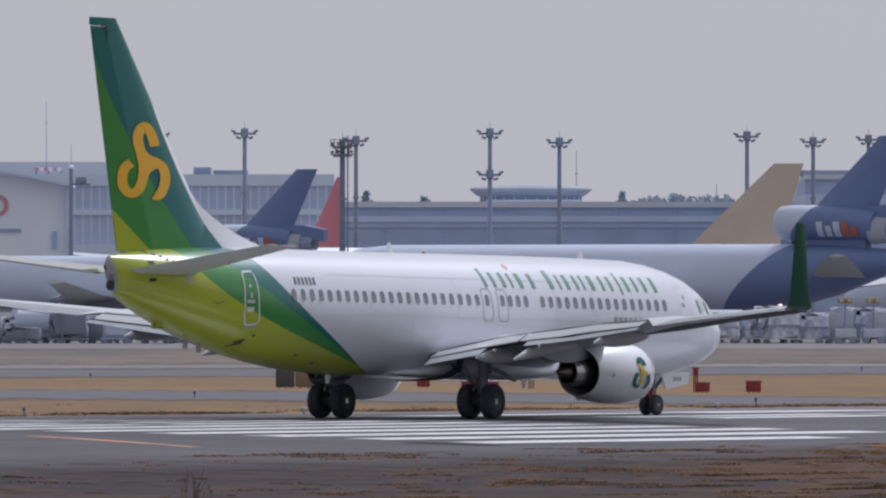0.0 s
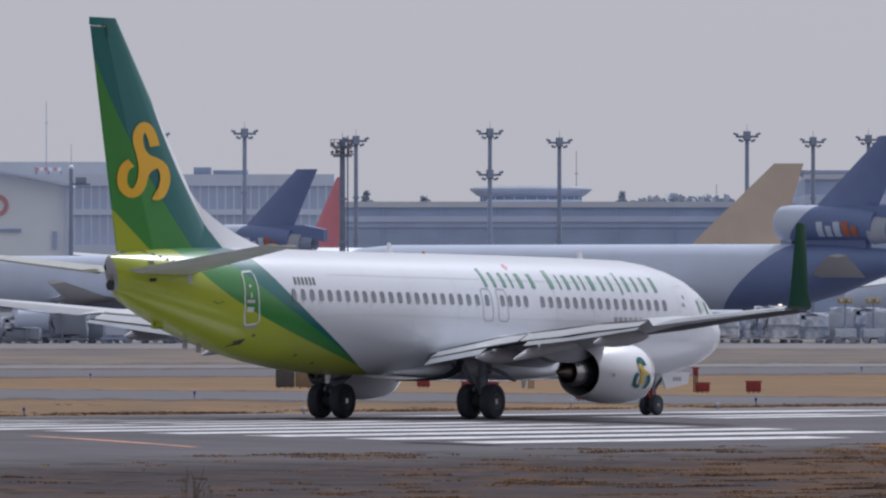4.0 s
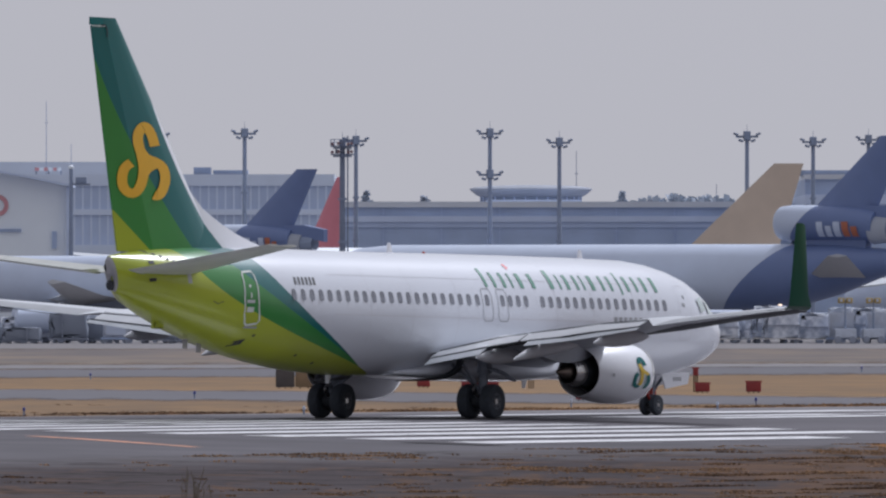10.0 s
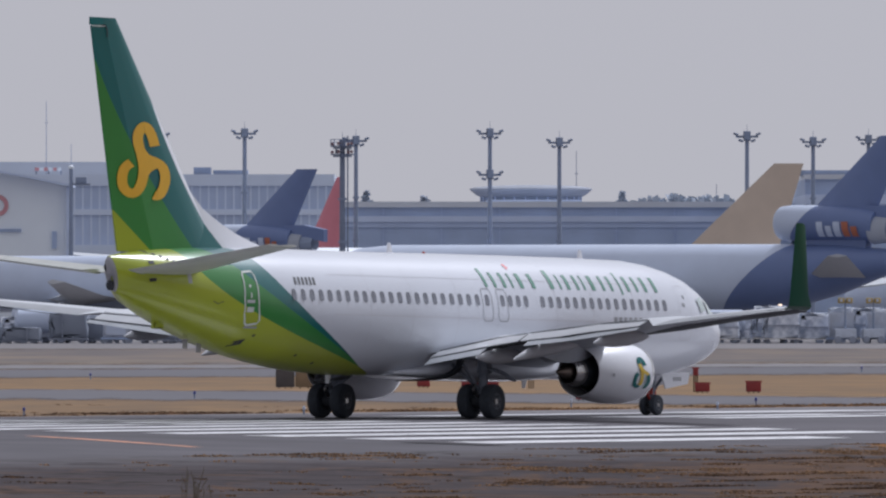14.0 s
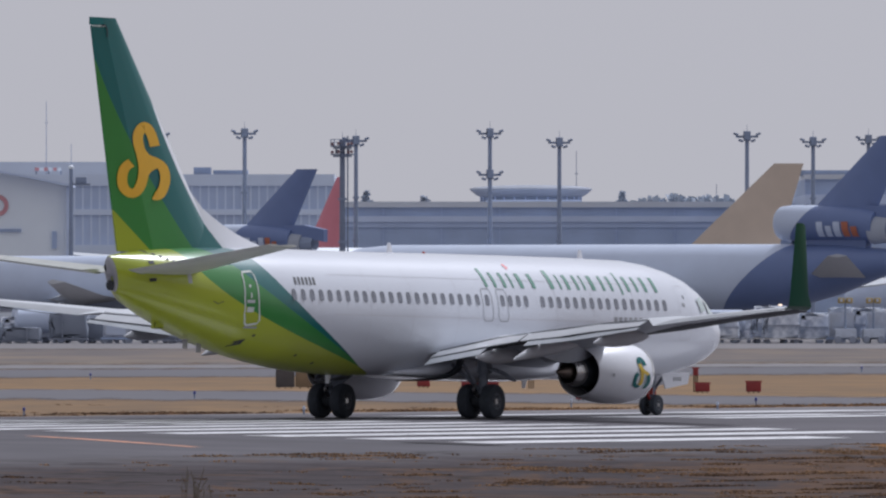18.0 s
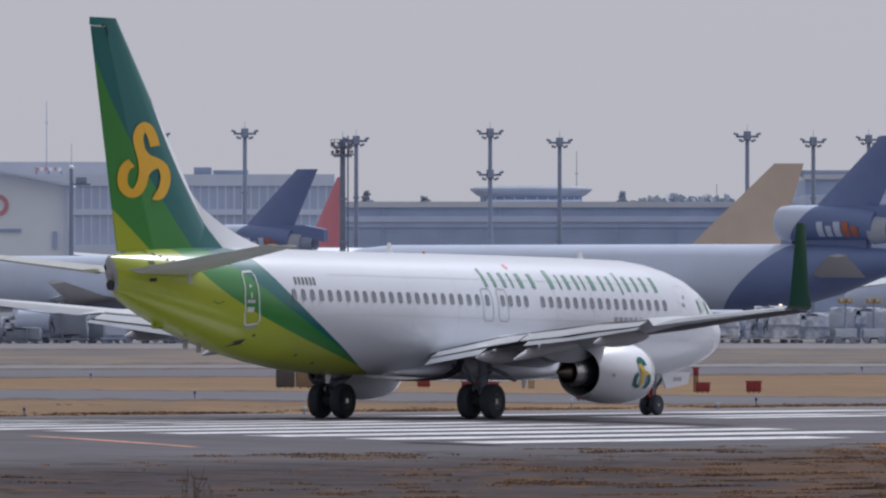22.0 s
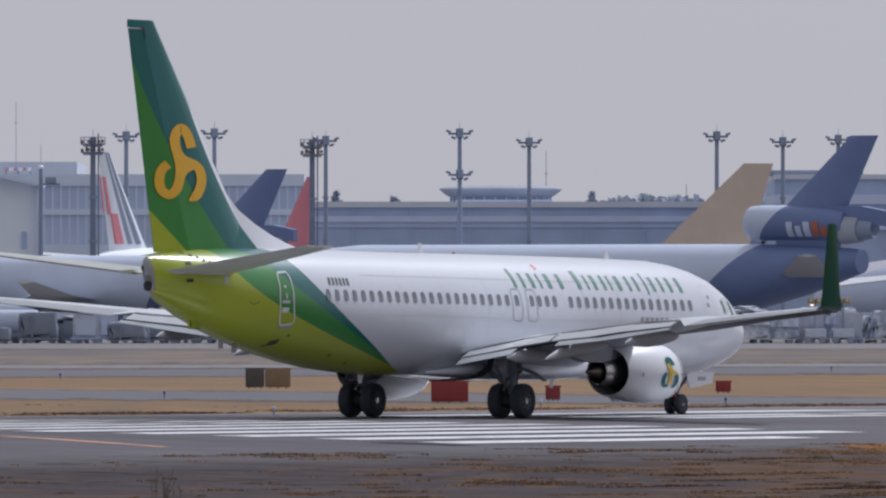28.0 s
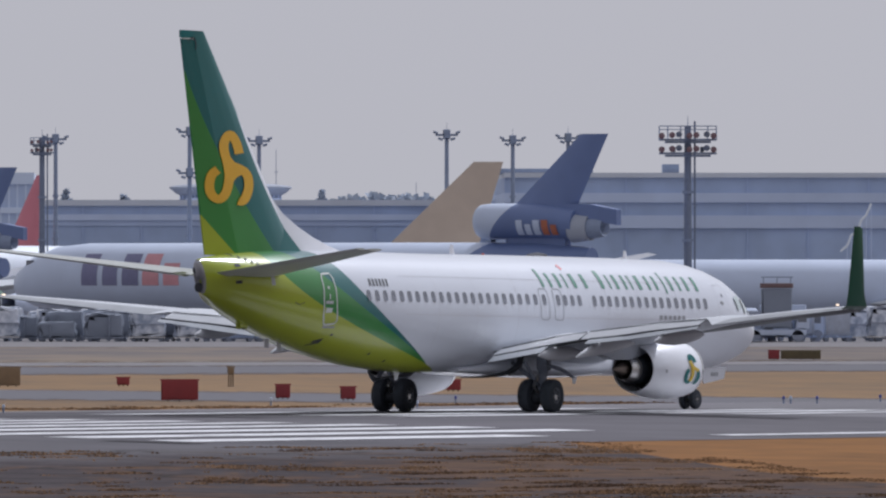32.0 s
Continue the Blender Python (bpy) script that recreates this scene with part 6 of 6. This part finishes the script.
def tuft(x, y, h, w):
    z = ground_at(x, y) + 0.03
    for _ in range(3):
        a, d = rnd.random() * 6.283, rnd.uniform(-0.5, 0.5) * w
        bx, by = x + rnd.uniform(-w, w), y + rnd.uniform(-w, w)
        k = len(verts)
        verts.extend([(bx - 0.5 * w * math.cos(a), by - 0.5 * w * math.sin(a), z), (bx + 0.5 * w * math.cos(a), by + 0.5 * w * math.sin(a), z), (bx + d, by, z + h * rnd.uniform(0.5, 1.1))])
        faces.append((k, k + 1, k + 2))


for i in range(260000):
    n = rnd.uniform(31.5, 92)
    a = rnd.uniform(-190, 40)
    p = rw(a, n)
    if not -14 < p.x < 24 or p.y > 470:
        continue
    edge = -27 - 1.357 * (n - 33)
    field = 0.9 * noise.noise(Vector((p.x * 0.2, p.y * 0.1, 3.0))) + 0.6 * noise.noise(Vector((p.x * 0.6, p.y * 0.3, 9.0)))
    want = max(0.22, 0.5 - 0.028 * (p.x + 2)) - (0.2 if p.y < 345 else 0)
    if field > want and a < edge + 3:
        tuft(p.x, p.y, rnd.uniform(0.012, 0.045), rnd.uniform(0.04, 0.13))
# grass along the pavement's joints
for n in (33.4, 35.5, 38, 41, 44.5, 48, 52, 56.5, 61, 66, 72, 79, 87):
    for i in range(5200):
        a = -150 + i * 0.037
        p = rw(a, n + rnd.gauss(0, 0.25))
        if not -14 < p.x < 24 or a > -32 - 1.357 * (n - 33):
            continue
        field = noise.noise(Vector((a * 0.09, n, 1.0))) + 0.55 * noise.noise(Vector((a * 0.45, n, 4.0)))
        if field > (0.16 if n < 34 and p.x < -4 else 0.3 - 0.022 * p.x):
            tuft(p.x, p.y, rnd.uniform(0.02, 0.075) * min(1.0, 0.4 + 2.5 * field), rnd.uniform(0.05, 0.14))
# single clumps rooted in the cracks
for i in range(85):
    n = rnd.choice((33.6, 35.5, 38, 41, 44.5, 48, 52, 56.5, 61, 66)) + rnd.uniform(-0.8, 0.8)
    p = rw(rnd.uniform(-120, -40), n)
    if not -14 < p.x < 12:
        continue
    spread = rnd.uniform(0.05, 0.3)
    for _ in range(rnd.randint(5, 16)):
        tuft(p.x + rnd.gauss(0, spread), p.y + rnd.gauss(0, 0.4), rnd.uniform(0.02, 0.06), rnd.uniform(0.04, 0.08))
me = bpy.data.meshes.new("dead_grass")
me.from_pydata(verts, [], faces)
me.materials.append(M["straw"])
tagged(new("dead_grass", me), "tufts of dead straw-coloured grass on the pavement", "grass", kind="stuff")

# dark fringe of dead grass along the far edge of the runway
verts, faces = [], []
for i in range(16000):
    a, n = rnd.uniform(-75, 95), -31.5 - abs(rnd.gauss(0, 1.6)) - (rnd.random() ** 2 * 34 if i % 3 else 0)
    p = rw(a, n)
    if noise.noise(Vector((a * 0.12, 2.0, 0))) + 0.4 * noise.noise(Vector((a * 0.7, n * 0.3, 0))) > (0.4 if n < -36 else 0.02):
        tuft(p.x, p.y, rnd.uniform(0.02, 0.08 if n > -36 else 0.04), rnd.uniform(0.1, 0.35))
me = bpy.data.meshes.new("dead_grass")
me.from_pydata(verts, [], faces)
me.materials.append(M["straw"])
tagged(new("dead_grass", me), "fringe of dead brown grass at the runway edge", "grass", kind="stuff")

# ---- the airliner and its roll ----
jet, wheels = airliner()
ROLL = [(0, 0), (22.5, 0), (23, 0.5), (23.5, 1.5), (24, 4), (24.5, 6), (25, 9.5), (25.5, 15), (26, 24), (26.5, 38), (27, 58), (27.5, 83), (28, 107.5), (28.5, 139), (29, 173), (29.5, 214),
        (30, 263.5), (30.5, 328), (31, 412), (31.5, 514.5), (32, 640)]


def rolled(t):
    """Metres rolled along the runway by t seconds (smooth through the table)."""
    for i in range(len(ROLL) - 1):
        (a, u), (b, v) = ROLL[i], ROLL[i + 1]
        if a <= t <= b:
            p0 = ROLL[i - 1] if i else ROLL[i]
            p3 = ROLL[i + 2] if i + 2 < len(ROLL) else (2 * b - a, 2 * v - u)
            m0 = (v - p0[1]) / (b - p0[0]) if b > p0[0] else 0
            m1 = (p3[1] - u) / (p3[0] - a)
            k, h = (t - a) / (b - a), b - a
            y = (2 * k ** 3 - 3 * k ** 2 + 1) * u + (k ** 3 - 2 * k ** 2 + k) * h * m0 + (-2 * k ** 3 + 3 * k ** 2) * v + (k ** 3 - k ** 2) * h * m1
            d = y / FOCAL
            # where the wheels are when the line of sight has moved by d
            u0 = START[0] / START[1] + d
            return (u0 * START[1] - START[0]) / (SH - u0 * CH)
    return 0.0


YAW = [(0, 0), (23, 0), (25.5, 0.002), (27.5, 0.006), (28.5, 0.0068), (30, 0.008), (32, 0.0092)]


def turned_by(t):
    """The small turn to port while rolling, in radians."""
    return float(np.interp(t, [a for a, _ in YAW], [b for _, b in YAW]))


SQUAT = [(0, 0), (26, 0), (28, 0.0005), (30, 0.001), (30.5, 0.0014), (31, 0.0022), (31.5, 0.0028), (32, 0.0032)]


def squat(t):
    """How far the tail sinks on the main struts under power, in radians about the nose wheels."""
    return float(np.interp(t, [a for a, _ in SQUAT], [b for _, b in SQUAT]))


def motions():
    base = math.pi / 2 - HEAD
    times = [0, 11, 22.4] + [22.5 + i / 10 for i in range(96)]
    walk(jet, [(t, Matrix.Translation((START[0] + SH * rolled(t), START[1] + CH * rolled(t), 0.035)) @ Matrix.Rotation(base + turned_by(t), 4, "Z")
               @ Matrix.Translation((15.6, 0, 0.345)) @ Matrix.Rotation(-squat(t), 4, "Y") @ Matrix.Translation((-15.6, 0, -0.345))) for t in times])
    fine = [0, 11, 22.4] + [22.5 + i / 30 for i in range(286)]
    for wh, x, y, r in wheels:
        walk(wh, [(t, Matrix.Translation((x, y, r + squat(t) * (15.6 - x))) @ Matrix.Rotation(rolled(t) / r, 4, "Y")) for t in fine])


motions()
